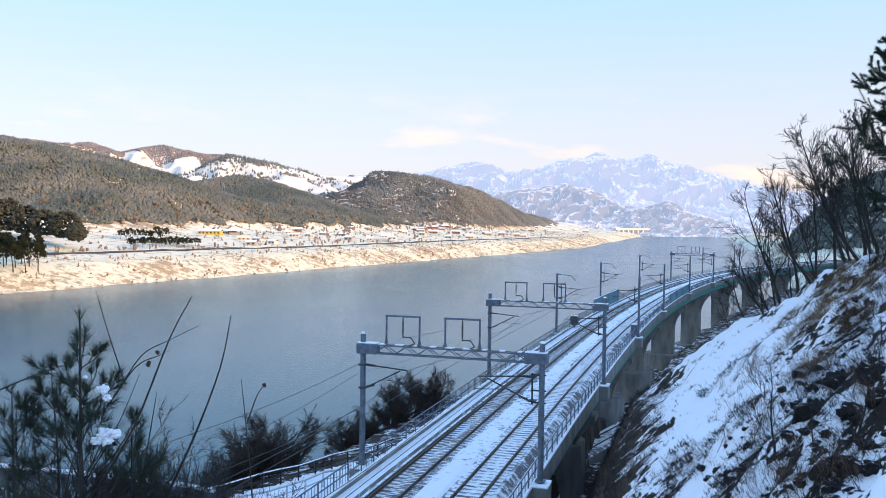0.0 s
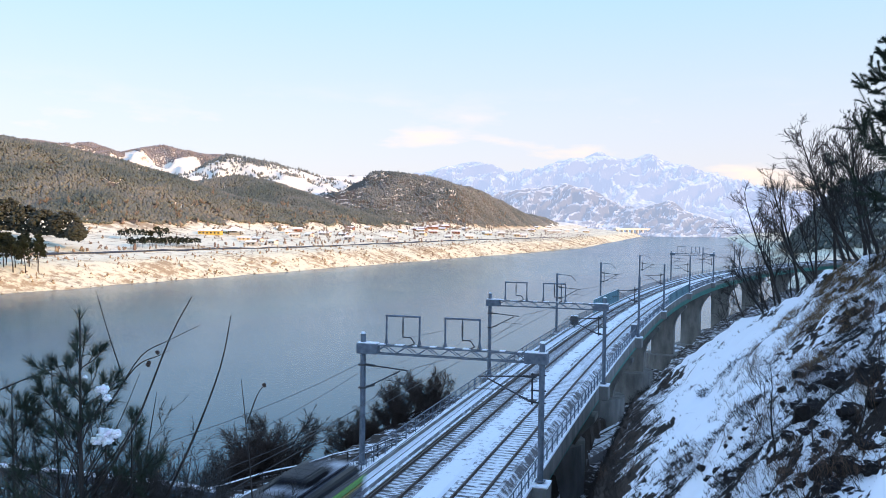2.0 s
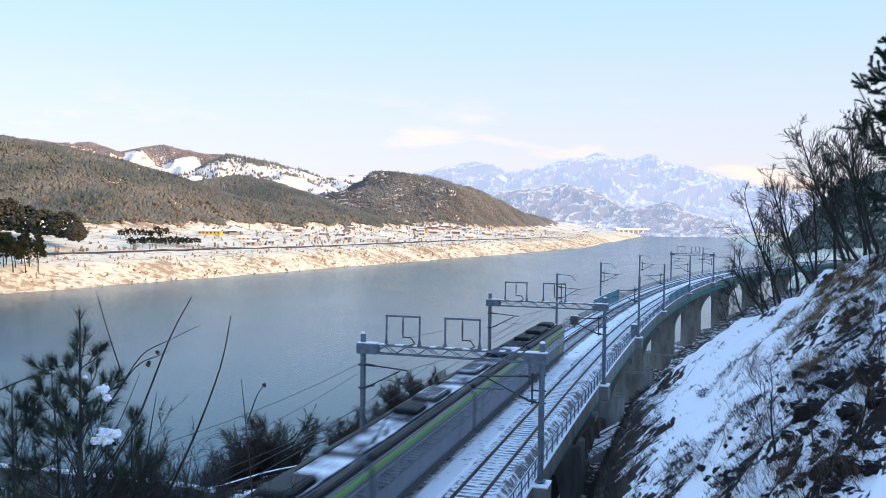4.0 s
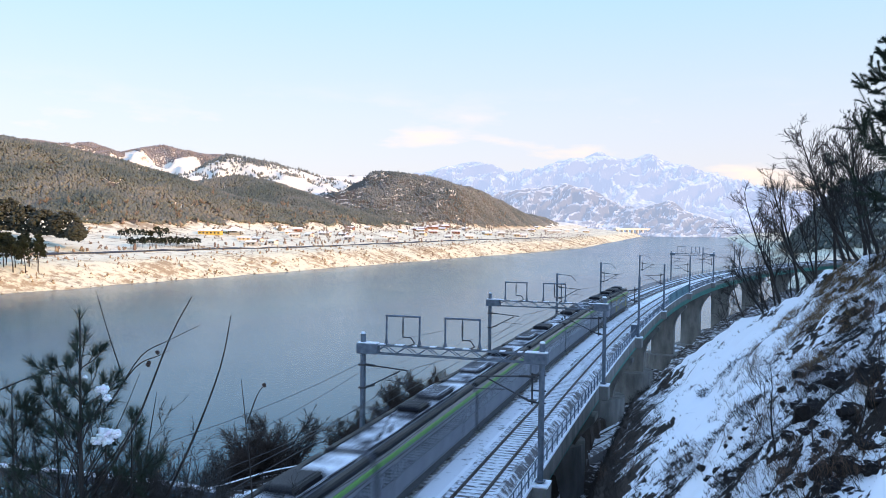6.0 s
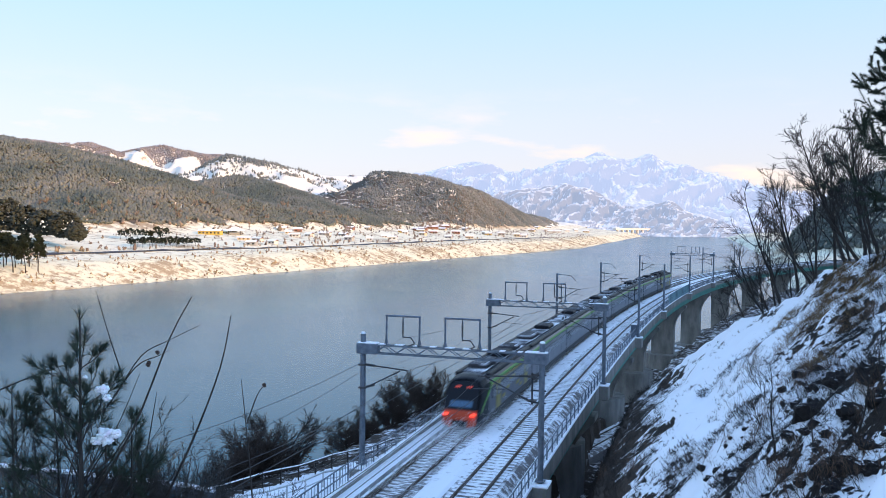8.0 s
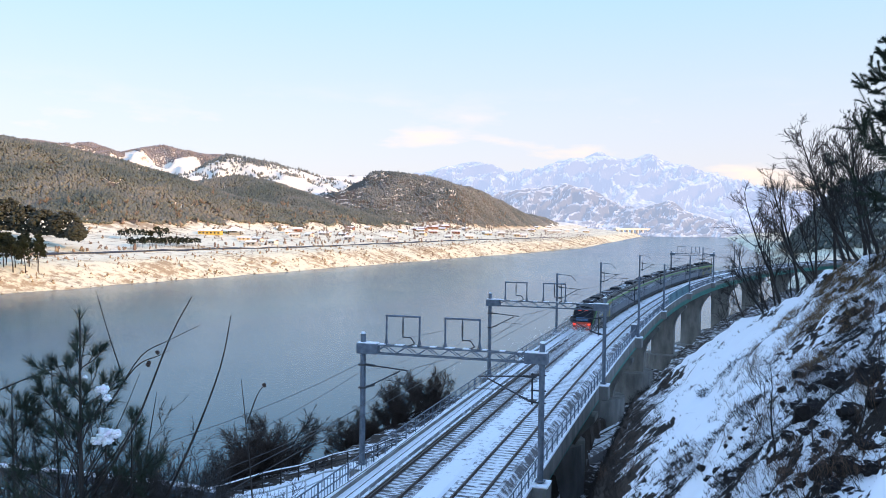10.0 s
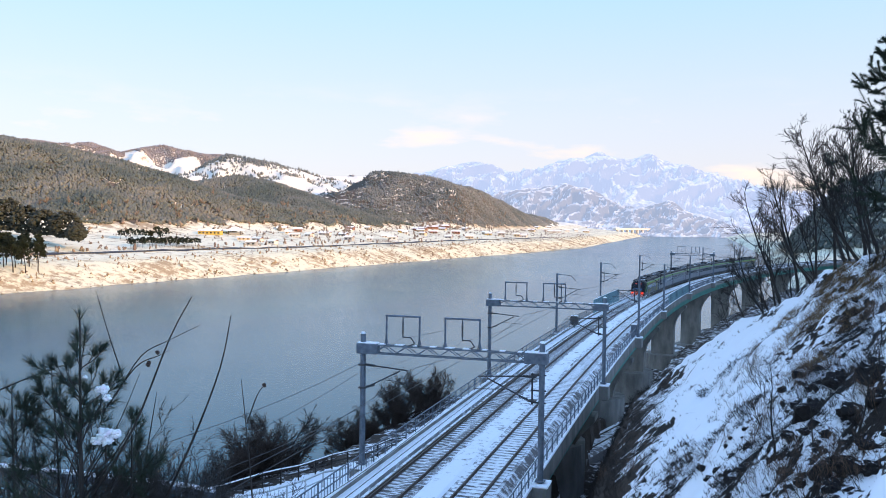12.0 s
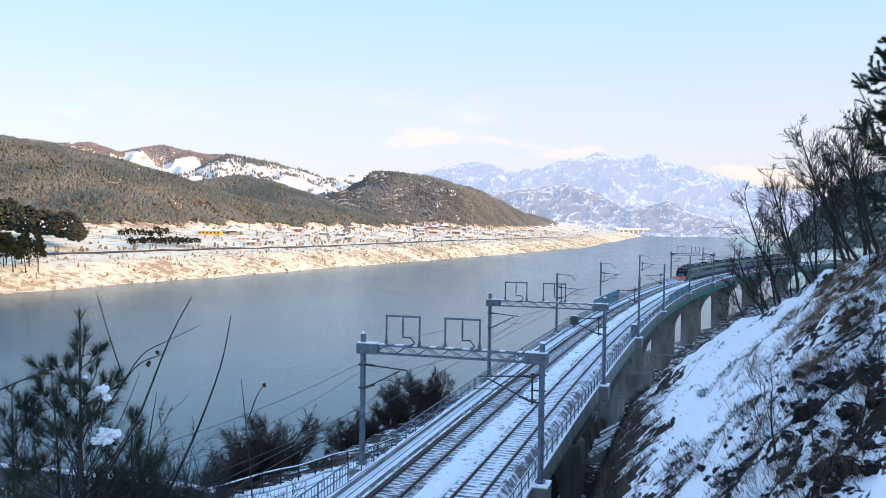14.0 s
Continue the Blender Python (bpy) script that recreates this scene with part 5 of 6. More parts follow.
def tufted_pine(seed, h, label, branches, reach, r):
    """A thin young pine: dark stem, upswept boughs, long needles in brushes at the bough ends."""
    rng = random.Random(seed)
    wood, places, leader = [], [], []
    tp = limb(rng, leader, (0, 0, -0.3), (0, 0, 1), h + 0.3, r, 12, 0.02, 0.04, 0.2)
    for i in range(branches):
        t = 0.12 + 0.72 * (i + rng.random()) / branches
        q = min(int(t * 12), 11)
        a = tp[q].lerp(tp[q + 1], t * 12 - q)
        d = side_dir(rng, Vector((0, 0, 1)), rng.uniform(0.8, 1.25))
        ln = reach * (1.2 - t) * rng.uniform(0.7, 1.25) + 0.1
        lp = limb(rng, wood, a, d, ln, r * 0.36 * (1.2 - 0.6 * t), 6, 0.11, 0.10, 0.4)
        tips = [(lp[5].lerp(lp[6], k / 3), lp[6] - lp[5]) for k in range(4)]
        for _ in range(3):
            q2 = rng.randint(2, 4)
            d2 = side_dir(rng, lp[q2 + 1] - lp[q2], rng.uniform(0.5, 0.9))
            fp = limb(rng, wood, lp[q2], d2, ln * rng.uniform(0.2, 0.4), r * 0.12, 3, 0.12, 0.15, 0.6)
            if rng.random() < 0.75:
                tips += [(fp[2].lerp(fp[3], k / 2), fp[3] - fp[2]) for k in range(3)]
        if t > 0.42 or rng.random() < 0.35:
            places += tips
    e = empty("young_pine")
    tagged(e, label, "tree", "pines near the camera")
    v, f = tube_path(tp, [r * (1 - 0.065 * k) for k in range(13)], 7)
    mesh_from("trunk", v, f, M_BARK, e, True)
    v, f = tubes(wood, 4)
    tagged(mesh_from("bough", v, f, M_BARK, e, True), kind="stuff")
    places += [(tp[-1], Vector((0, 0, 1))), (tp[-1] - Vector((0, 0, 0.05)), Vector((0, 0, 1)))]
    v, f = needle_tufts(rng, places, 17, 0.155, 0.0026)
    tagged(mesh_from("crown", v, f, M_NEEDLE, e), kind="stuff")
    return e


def foreground_pine():
    for u, v, dep, h, seed, n, reach in ((146, 558, 8.5, 2.9, 41, 40, 0.95), (22, 690, 8.8, 1.6, 43, 18, 0.65), (104, 640, 8.9, 1.9, 47, 14, 0.6), (235, 735, 8.7, 1.3, 48, 12, 0.5)):
        top = at_view(u, v, dep)
        t = tufted_pine(seed, h, "thin young pine with needle tufts and clots of snow", n, reach, 0.034 if seed == 41 else 0.02)
        t.matrix_basis = Matrix.Translation((top.x, top.y, top.z - h))
    for u, v, r in ((182, 690, 0.05), (190, 705, 0.035), (188, 772, 0.08), (205, 768, 0.05), (170, 780, 0.045), (150, 668, 0.02)):
        bm = bmesh.new()
        bmesh.ops.create_icosphere(bm, subdivisions=4, radius=r)
        for q in bm.verts:
            q.co *= 1 + 0.9 * noise.noise(q.co * 22 + Vector((u, v, 0))) + 0.5 * noise.noise(q.co * 55 + Vector((v, u, 0)))
            q.co.z *= 0.8
        ob = part("snow_clot", bm, M_SNOW, None, smooth=True)
        tagged(ob, "small clot of snow caught on pine needles", "snow", "snow on the pine")
        ob.matrix_basis = Matrix.Translation(at_view(u, v, 8.45))


def stems():
    """Long thin leafless shoots, from foot to tip."""
    shoots = [((150, 900), (235, 760), (300, 600), (340, 525)), ((285, 900), (345, 770), (390, 650), (409, 557)), 
              ((222, 680), (195, 600), (170, 515)), ((205, 700), (250, 630), (300, 602), (355, 575)), ((190, 720), (240, 650), (280, 630), (305, 618)),
              ((448, 900), (440, 800), (432, 720), (427, 672)), ((437, 750), (455, 700), (468, 682)),
              ((250, 860), (270, 740), (278, 692)), ((0, 690), (60, 665), (130, 640), (165, 620)), ((120, 900), (200, 770), (248, 660))]
    for k, pts in enumerate(shoots):
        dep = 8.6 + 0.25 * (k % 4)
        pts_, rad_ = [], []
        P = [at_view(u, v, dep) for u, v in pts]
        n = len(P) - 1
        r0 = 0.016 if k < 2 else 0.0095
        for i in range(n):
            for j in range(4):
                t = (i + j / 4) / n
                c0, c1 = P[max(i - 1, 0)], P[min(i + 2, n)]
                q = j / 4
                m0, m1 = (P[i + 1] - c0) / 2, (c1 - P[i]) / 2
                pts_.append((2 * q**3 - 3 * q**2 + 1) * P[i] + (q**3 - 2 * q**2 + q) * m0 + (3 * q**2 - 2 * q**3) * P[i + 1] + (q**3 - q**2) * m1)
                rad_.append(r0 * (1 - 0.75 * t))
        pts_.append(P[-1])
        rad_.append(r0 * 0.25)
        v, f = tube_path(pts_, rad_, 5)
        tagged(mesh_from("shoot", v, f, M_BARK, None, True), "long thin leafless shoot of a shrub", "shrub", "thin shoots")
    for u, v in ((279, 624), (264, 642), (468, 682), (262, 646)):
        bm = bmesh.new()
        bmesh.ops.create_icosphere(bm, subdivisions=2, radius=0.022)
        for q in bm.verts:
            q.co *= 1 + 0.5 * noise.noise(q.co * 60)
        ob = part("seed_head", bm, M_TWIG)
        tagged(ob, "small dry brown seed head on a shoot", "seed head", "seed heads")
        ob.matrix_basis = Matrix.Translation(at_view(u, v, 8.6))


def foreground_shrubs():
    lab = "tangled leafless shrub at the edge of the slope"
    for k, (u, v, dep, h, tr) in enumerate(((20, 600, 9.0, 2.4, 3), (5, 640, 8.4, 2.0, 3), (325, 790, 9.0, 1.3, 4), (200, 740, 9.6, 1.6, 4), (300, 770, 9.5, 1.5, 4), (100, 720, 9.8, 1.9, 4), (370, 800, 10.5, 1.3, 3), (215, 780, 9.0, 1.3, 4), (60, 800, 8.6, 1.1, 4), (265, 800, 8.8, 1.1, 4), (130, 790, 8.7, 1.2, 4), (20, 790, 9.2, 1.4, 4), (165, 770, 9.4, 1.4, 4), (345, 775, 9.8, 1.4, 5), (310, 815, 8.8, 1.0, 5))):
        t = bare_tree("shrub", 60 + k, h, lab, trunks=tr, limbs=10, forks=6, twigs=5, spread=0.7, r=0.022, start=0.08, thick=1.15, category="shrub", group="shrubs near the camera")
        top = at_view(u, v, dep)
        t.matrix_basis = Matrix.Translation((top.x, top.y, top.z - h * 0.95))


def round_bush(seed, h, label):
    """A dense dome of fine twigs on many stems from one stool."""
    rng = random.Random(seed)
    crown, stems_made = [], []
    for k in range(26):
        el, az = math.asin(rng.uniform(0.22, 1.0)), rng.uniform(0, 6.283)
        d = Vector((math.cos(el) * math.cos(az), math.cos(el) * math.sin(az), math.sin(el)))
        ln = h * (0.62 + 0.38 * math.sin(el)) * rng.uniform(0.85, 1.0)
        segs = []
        sp = limb(rng, segs, (rng.gauss(0, 0.15), rng.gauss(0, 0.15), -0.2), d + Vector((0, 0, 0.15)), ln, h * 0.013, 7, 0.12, 0.0, 0.2)
        stems_made.append(tube_path(sp, [segs[0][2]] + [g[3] for g in segs], 5))
        for _ in range(28):
            q = min(6, 1 + int(6 * rng.random() ** 0.7))
            fp = limb(rng, crown, sp[q].lerp(sp[q + 1], rng.random()), side_dir(rng, sp[q + 1] - sp[q], rng.uniform(0.4, 1.1)), h * rng.uniform(0.10, 0.24), h * 0.0035, 3, 0.18, 0.06, 0.5)
            for _ in range(9):
                q3 = rng.randint(0, 2)
                limb(rng, crown, fp[q3].lerp(fp[q3 + 1], rng.random()), side_dir(rng, fp[q3 + 1] - fp[q3], rng.uniform(0.3, 0.9)), h * rng.uniform(0.05, 0.11), h * 0.0032, 2, 0.2, 0.04, 0.5)
    e = empty("bush")
    tagged(e, label, "bush", "bushes on the bank")
    for v, f in stems_made:
        mesh_from("stem", v, f, M_BARK, e, True)
    v, f = tubes(crown, 3)
    tagged(mesh_from("crown", v, f, M_TWIG, e, True), kind="stuff")
    return e


def bank_bushes():
    lab = "dense rounded leafless bush on the river bank"
    a = round_bush(81, 5.2, lab)
    b = round_bush(82, 4.6, lab)
    spots = [(a, 490, 722, 70, 1.0), (b, 455, 760, 66, 0.8), (a, 760, 645, 92, 1.1), (b, 715, 665, 88, 0.95), (b, 655, 720, 84, 0.8), (a, 625, 735, 82, 0.75),
             (b, 405, 790, 62, 0.75), (a, 690, 700, 86, 0.8)]
    used = set()
    for i, (k, u, v, dep, s) in enumerate(spots):
        ob = k if k.name not in used else copy_thing(k, Matrix.Identity(4))
        used.add(k.name)
        top = at_view(u, v, dep)
        z = ground_z(top.x, top.y) - 0.1
        sc = max(0.4, (top.z - z) / (5.0 if k is a else 4.4))
        ob.matrix_basis = Matrix.Translation((top.x, top.y, z)) @ Matrix.Rotation(i * 1.3, 4, "Z") @ Matrix.Diagonal((sc * 0.95, sc * 0.95, sc, 1))


def along(x, y, strokes):
    """How much of a place lies in drifts of brush, each from one point to another with a width and an amount."""
    out = np.zeros_like(x)
    wob = 0.35 * fbm(x, y, 3.0, 3, 88)
    for x0, y0, x1, y1, width, amount in strokes:
        dx, dy = x1 - x0, y1 - y0
        t = np.clip(((x - x0) * dx + (y - y0) * dy) / (dx * dx + dy * dy), 0, 1)
        d = np.hypot(x - x0 - t * dx, y - y0 - t * dy) / width + wob
        out = np.maximum(out, amount * np.clip(1.4 - d, 0, 1))
    return out


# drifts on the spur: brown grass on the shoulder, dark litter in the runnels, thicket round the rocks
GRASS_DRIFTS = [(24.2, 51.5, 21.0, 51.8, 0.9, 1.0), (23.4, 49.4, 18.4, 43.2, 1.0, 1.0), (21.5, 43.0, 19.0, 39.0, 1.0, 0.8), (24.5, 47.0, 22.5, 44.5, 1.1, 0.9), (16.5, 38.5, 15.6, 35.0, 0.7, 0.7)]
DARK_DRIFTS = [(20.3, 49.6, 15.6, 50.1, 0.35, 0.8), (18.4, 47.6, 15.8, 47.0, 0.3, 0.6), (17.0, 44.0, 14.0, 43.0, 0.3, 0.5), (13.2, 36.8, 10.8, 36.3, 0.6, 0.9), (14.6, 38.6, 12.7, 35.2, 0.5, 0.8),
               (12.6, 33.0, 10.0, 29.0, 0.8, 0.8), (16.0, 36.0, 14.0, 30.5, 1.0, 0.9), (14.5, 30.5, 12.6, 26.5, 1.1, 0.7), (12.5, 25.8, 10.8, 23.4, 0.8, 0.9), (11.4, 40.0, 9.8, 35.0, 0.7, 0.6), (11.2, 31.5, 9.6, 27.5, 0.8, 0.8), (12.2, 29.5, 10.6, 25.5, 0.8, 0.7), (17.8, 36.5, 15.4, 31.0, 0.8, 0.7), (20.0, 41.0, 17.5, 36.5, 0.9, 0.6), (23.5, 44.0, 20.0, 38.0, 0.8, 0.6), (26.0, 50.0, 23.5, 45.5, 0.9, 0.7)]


def blades(rng, x, y, count, lo, hi, width, lean):
    V, F = [], []
    z = near_height(x, y)
    for px, py, pz in zip(x, y, z):
        hgt = rng.uniform(lo, hi)
        for _ in range(count):
            d = Vector((rng.gauss(lean, 0.5), rng.gauss(-0.12, 0.5), 0.9)).normalized()
            o = d.orthogonal().normalized() * width * rng.uniform(0.5, 1.3)
            k = len(V)
            b = Vector((px + rng.gauss(0, 0.1), py + rng.gauss(0, 0.1), pz - 0.04))
            V.extend([tuple(b - o), tuple(b + o), tuple(b + d * hgt * rng.uniform(0.5, 1.2))])
            F.append((k, k + 1, k + 2))
    return V, F


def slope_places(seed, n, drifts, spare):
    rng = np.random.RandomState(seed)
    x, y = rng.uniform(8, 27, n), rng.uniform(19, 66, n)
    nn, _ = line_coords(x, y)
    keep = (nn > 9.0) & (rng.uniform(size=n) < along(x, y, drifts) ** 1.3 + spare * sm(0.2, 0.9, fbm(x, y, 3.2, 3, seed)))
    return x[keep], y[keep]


def slope_brush():
    """Dead grass on the shoulder of the spur and along its foot."""
    rng = random.Random(9)
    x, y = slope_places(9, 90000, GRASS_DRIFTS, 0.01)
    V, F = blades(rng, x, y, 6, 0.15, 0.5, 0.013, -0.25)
    tagged(mesh_from("dry_grass", V, F, M_GRASS), "dead brown grass and twigs poking through snow", "grass", kind="stuff")
    g = np.random.RandomState(10)
    x, y = g.uniform(6, 40, 60000), g.uniform(17, 84, 60000)
    n, s = line_coords(x, y)
    keep = (n > 5) & (n < 11.9 + 1.4 * fbm(x, y, 5, 3, 73)) & (g.uniform(size=len(x)) < 0.38)
    V, F = blades(rng, x[keep], y[keep], 5, 0.2, 0.7, 0.018, -0.1)
    tagged(mesh_from("undergrowth", V, F, M_BARK), "dark leafless brush along the foot of the slope", "brush", kind="stuff")


def twig_brush():
    """Dark leafless undergrowth and litter in the runnels and round the rocks."""
    rng = random.Random(29)
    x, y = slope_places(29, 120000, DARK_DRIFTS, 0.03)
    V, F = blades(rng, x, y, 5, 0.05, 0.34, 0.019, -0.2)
    tagged(mesh_from("undergrowth", V, F, M_BARK), "dark leafless undergrowth on the snowy slope", "brush", kind="stuff")


def slope_rocks():
    rng = random.Random(19)
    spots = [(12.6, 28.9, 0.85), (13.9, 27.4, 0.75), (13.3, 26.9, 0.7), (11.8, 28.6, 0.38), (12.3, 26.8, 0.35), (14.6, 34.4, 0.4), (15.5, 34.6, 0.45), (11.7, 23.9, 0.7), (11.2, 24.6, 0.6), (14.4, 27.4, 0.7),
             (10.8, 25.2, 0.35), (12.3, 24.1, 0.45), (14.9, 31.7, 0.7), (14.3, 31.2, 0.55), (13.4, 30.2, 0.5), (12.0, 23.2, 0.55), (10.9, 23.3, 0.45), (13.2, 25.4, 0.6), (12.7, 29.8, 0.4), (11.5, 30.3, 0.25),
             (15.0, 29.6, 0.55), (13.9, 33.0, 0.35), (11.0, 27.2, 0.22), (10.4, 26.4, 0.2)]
    for k in range(110):
        spots.append((rng.uniform(10.2, 16.0), rng.uniform(22.0, 35), rng.uniform(0.06, 0.34)))
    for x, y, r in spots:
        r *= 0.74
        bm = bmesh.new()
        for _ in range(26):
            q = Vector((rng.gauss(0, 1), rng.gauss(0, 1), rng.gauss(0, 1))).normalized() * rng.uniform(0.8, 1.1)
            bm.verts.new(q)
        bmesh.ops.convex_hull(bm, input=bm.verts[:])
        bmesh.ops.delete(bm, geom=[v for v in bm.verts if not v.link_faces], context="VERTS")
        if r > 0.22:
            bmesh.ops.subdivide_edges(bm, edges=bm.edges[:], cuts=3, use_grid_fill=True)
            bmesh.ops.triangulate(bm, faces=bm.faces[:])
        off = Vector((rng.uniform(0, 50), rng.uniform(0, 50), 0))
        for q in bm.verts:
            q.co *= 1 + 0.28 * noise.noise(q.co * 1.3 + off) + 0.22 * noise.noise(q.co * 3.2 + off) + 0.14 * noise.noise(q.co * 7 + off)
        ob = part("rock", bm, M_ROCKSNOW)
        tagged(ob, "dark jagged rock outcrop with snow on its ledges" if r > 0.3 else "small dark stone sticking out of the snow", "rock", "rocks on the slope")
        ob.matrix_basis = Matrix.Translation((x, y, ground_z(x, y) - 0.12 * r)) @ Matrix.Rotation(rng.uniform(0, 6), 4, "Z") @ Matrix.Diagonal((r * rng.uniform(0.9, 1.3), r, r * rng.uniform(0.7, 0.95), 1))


M_ROCKSNOW = snow_over("snowy_rock", ((0.009, 0.009, 0.010), (0.035, 0.03, 0.028)), scale=1.5, lo=0.60, hi=0.66, slope_lo=0.55, slope_hi=0.98, fine=4.0, bump=0.8, big=0.3, dist=0.12)


def slope_saplings():
    lab = "spindly leafless sapling on the snowy slope"
    a = bare_tree("sapling", 91, 4.2, lab, limbs=12, forks=5, twigs=3, spread=0.7, r=0.045, start=0.2, thick=1.4, lean=(-0.1, 0), group="saplings on the slope")
    b = bare_tree("sapling", 92, 1.8, lab, trunks=4, limbs=9, forks=4, twigs=3, spread=0.6, r=0.022, start=0.1, twig_mat=M_BRUSH, thick=1.5, group="saplings on the slope")
    spots = [(a, 1372, 820, 1.0), (a, 1515, 790, 0.9), (b, 1440, 570, 0.65), (b, 1470, 545, 0.65), (b, 1425, 600, 0.55), (b, 1500, 520, 0.60), (b, 1530, 500, 0.60), (b, 1380, 640, 0.64), (b, 1330, 660, 0.64),
             (b, 1310, 730, 0.56), (b, 1290, 790, 0.56), (b, 1245, 830, 0.56), (b, 1400, 700, 0.72), (b, 1340, 790, 0.64), (b, 1550, 560, 0.60), (b, 1150, 800, 0.64), (b, 1120, 840, 0.64), (b, 1195, 850, 0.48),
             (b, 1460, 620, 0.50), (b, 1280, 690, 0.40), (a, 1440, 800, 0.6), (a, 1560, 700, 0.7), (b, 1070, 850, 0.64), (b, 1100, 800, 0.64), (b, 1545, 620, 0.55), (b, 1490, 590, 0.55)]
    rng = random.Random(4)
    spots += [(a, rng.uniform(1490, 1568), rng.uniform(448, 476), rng.uniform(0.4, 0.7)) for _ in range(8)]
    spots += [(b, rng.uniform(1405, 1565), rng.uniform(495, 615), rng.uniform(0.3, 0.6)) for _ in range(12)]
    spots += [(b, rng.uniform(1330, 1565), rng.uniform(610, 880), rng.uniform(0.4, 0.9)) for _ in range(30)]
    used = set()
    for i, (k, u, v, s) in enumerate(spots):
        hit = None
        for dep in np.arange(14, 80, 0.25):
            p = at_view(u, v, dep)
            if p.z < ground_z(p.x, p.y):
                hit = p
                break
        if hit is None:
            continue
        ob = k if k.name not in used else copy_thing(k, Matrix.Identity(4))
        used.add(k.name)
        ob.matrix_basis = Matrix.Translation(hit) @ Matrix.Rotation(i * 2.1, 4, "Z") @ Matrix.Scale(s, 4)


bench_trees()
right_pines()
foreground_pine()
stems()
foreground_shrubs()
bank_bushes()
slope_brush()
twig_brush()
slope_rocks()
slope_saplings()
# ---- path, fences and small things by the line ----
M_ASPHALT = material("wet_asphalt", ((0.035, 0.035, 0.04), (0.07, 0.07, 0.075)), 0.3, 0.8, 0.2, fine=8)
M_TEAL = plain("teal_paint", (0.03, 0.16, 0.17), 0.5)
M_WHITEPAINT = material("white_paint", ((0.55, 0.57, 0.60), (0.72, 0.74, 0.76)), 2.0, 0.6, 0.1, fine=20)


def path_n(s):
    return min(-5.5, -9.1 - 0.45 * (19 - s))


def ground_pose(s, n):
    x, y, _ = on_track(s, n, 0)
    return x, y, ground_z(x, y)


def build_path_fences():
    for off, name, label in ((1.9, "path_railing", "pale steel railing beside a snowy path"), (-1.5, "path_fence", "dark wooden post fence with snow on its rails")):
        fe = empty(name)
        tagged(fe, label, "railing", "railings by the path")
        P = []
        for i in range(24):
            s = -6 + 1.5 * i
            P.append(ground_pose(s, path_n(s) + off))
        mat = M_WHITEPAINT if off > 0 else M_BARK
        for x, y, z in P:
            bm = bmesh.new()
            box(bm, (x, y, z + 0.55), (0.11, 0.11, 1.2), bevel=0.01)
            part("post", bm, mat, fe)
        for hgt in (0.55, 1.05):
            v, f = tube_path([(x, y, z + hgt) for x, y, z in P], [0.055] * len(P), 5)
            mesh_from("rail_bar", v, f, mat, fe)
        v, f = tube_path([(x, y, z + 1.12) for x, y, z in P], [0.05] * len(P), 5)
        mesh_from("snow_cap", v, f, M_SNOW, fe)["label"] = "snow along the top rail"
    for s, n in ((6, -8.4), (9, -8.2), (2, -9.2), (-1, -9.5)):
        x, y, z = ground_pose(s, n)
        bm = bmesh.new()
        box(bm, (0, 0, 0.8), (0.35, 0.25, 1.6), bevel=0.03)
        ob = tagged(part("teal_post", bm, M_TEAL), "teal painted marker post beside the path", "post", "marker posts")
        ob.matrix_basis = Matrix.Translation((x, y, z))


def build_guard_rail():
    g = empty("guard_rail")
    tagged(g, "snow-topped steel guard rail at the roadside", "guard rail")
    P = [at_view(u, v, 12.0) for u, v in ((-120, 822), (0, 832), (110, 843), (220, 855), (330, 868), (380, 878))]
    v, f = tube_path(P, [0.07] * len(P), 6)
    mesh_from("beam", v, f, M_STEEL, g, True)
    v, f = tube_path([q + Vector((0, 0, 0.06)) for q in P], [0.045] * len(P), 6)
    mesh_from("snow_cap", v, f, M_SNOW, g, True)
    for q in P[::2]:
        bm = bmesh.new()
        rod(bm, (q.x, q.y + 0.1, q.z + 0.05), (q.x, q.y + 0.1, q.z - 1.6), 0.05)
        part("post", bm, M_STEEL, g)
    hb = bare_tree("dry_bush", 77, 0.5, "round dry brown bush behind the guard rail", trunks=10, limbs=10, forks=6, twigs=4, spread=0.9, r=0.02, start=0.1, twig_mat=M_GRASS, category="bush")
    q = at_view(60, 872, 11.0)
    hb.matrix_basis = Matrix.Translation(q)


def build_line_box():
    e = empty("signal_box", track_pose(78, -4.75, -0.4))
    tagged(e, "small dark signal box on a post beside the track", "signal box")
    bm = bmesh.new()
    box(bm, (0, 0, 1.1), (1.15, 0.8, 1.25), bevel=0.15)
    part("case", bm, M_DARKSTEEL, e)
    bm = bmesh.new()
    rod(bm, (0, 0, 0), (0, 0, 0.6), 0.12)
    part("post", bm, M_STEEL, e)
    bm = bmesh.new()
    box(bm, (0, 0, 1.76), (1.0, 0.7, 0.08), bevel=0.03)
    part("snow_cap", bm, M_SNOW, e)
    e = empty("equipment_cabinet", track_pose(70.5, 4.75, -0.4))
    tagged(e, "grey equipment cabinet on the walkway", "cabinet")
    bm = bmesh.new()
    box(bm, (0, 0, 0.9), (0.8, 0.9, 1.8), bevel=0.04)
    part("case", bm, M_STEEL, e)
    bm = bmesh.new()
    box(bm, (0, 0, 1.84), (0.82, 0.92, 0.1), bevel=0.04)
    part("snow_cap", bm, M_SNOW, e)


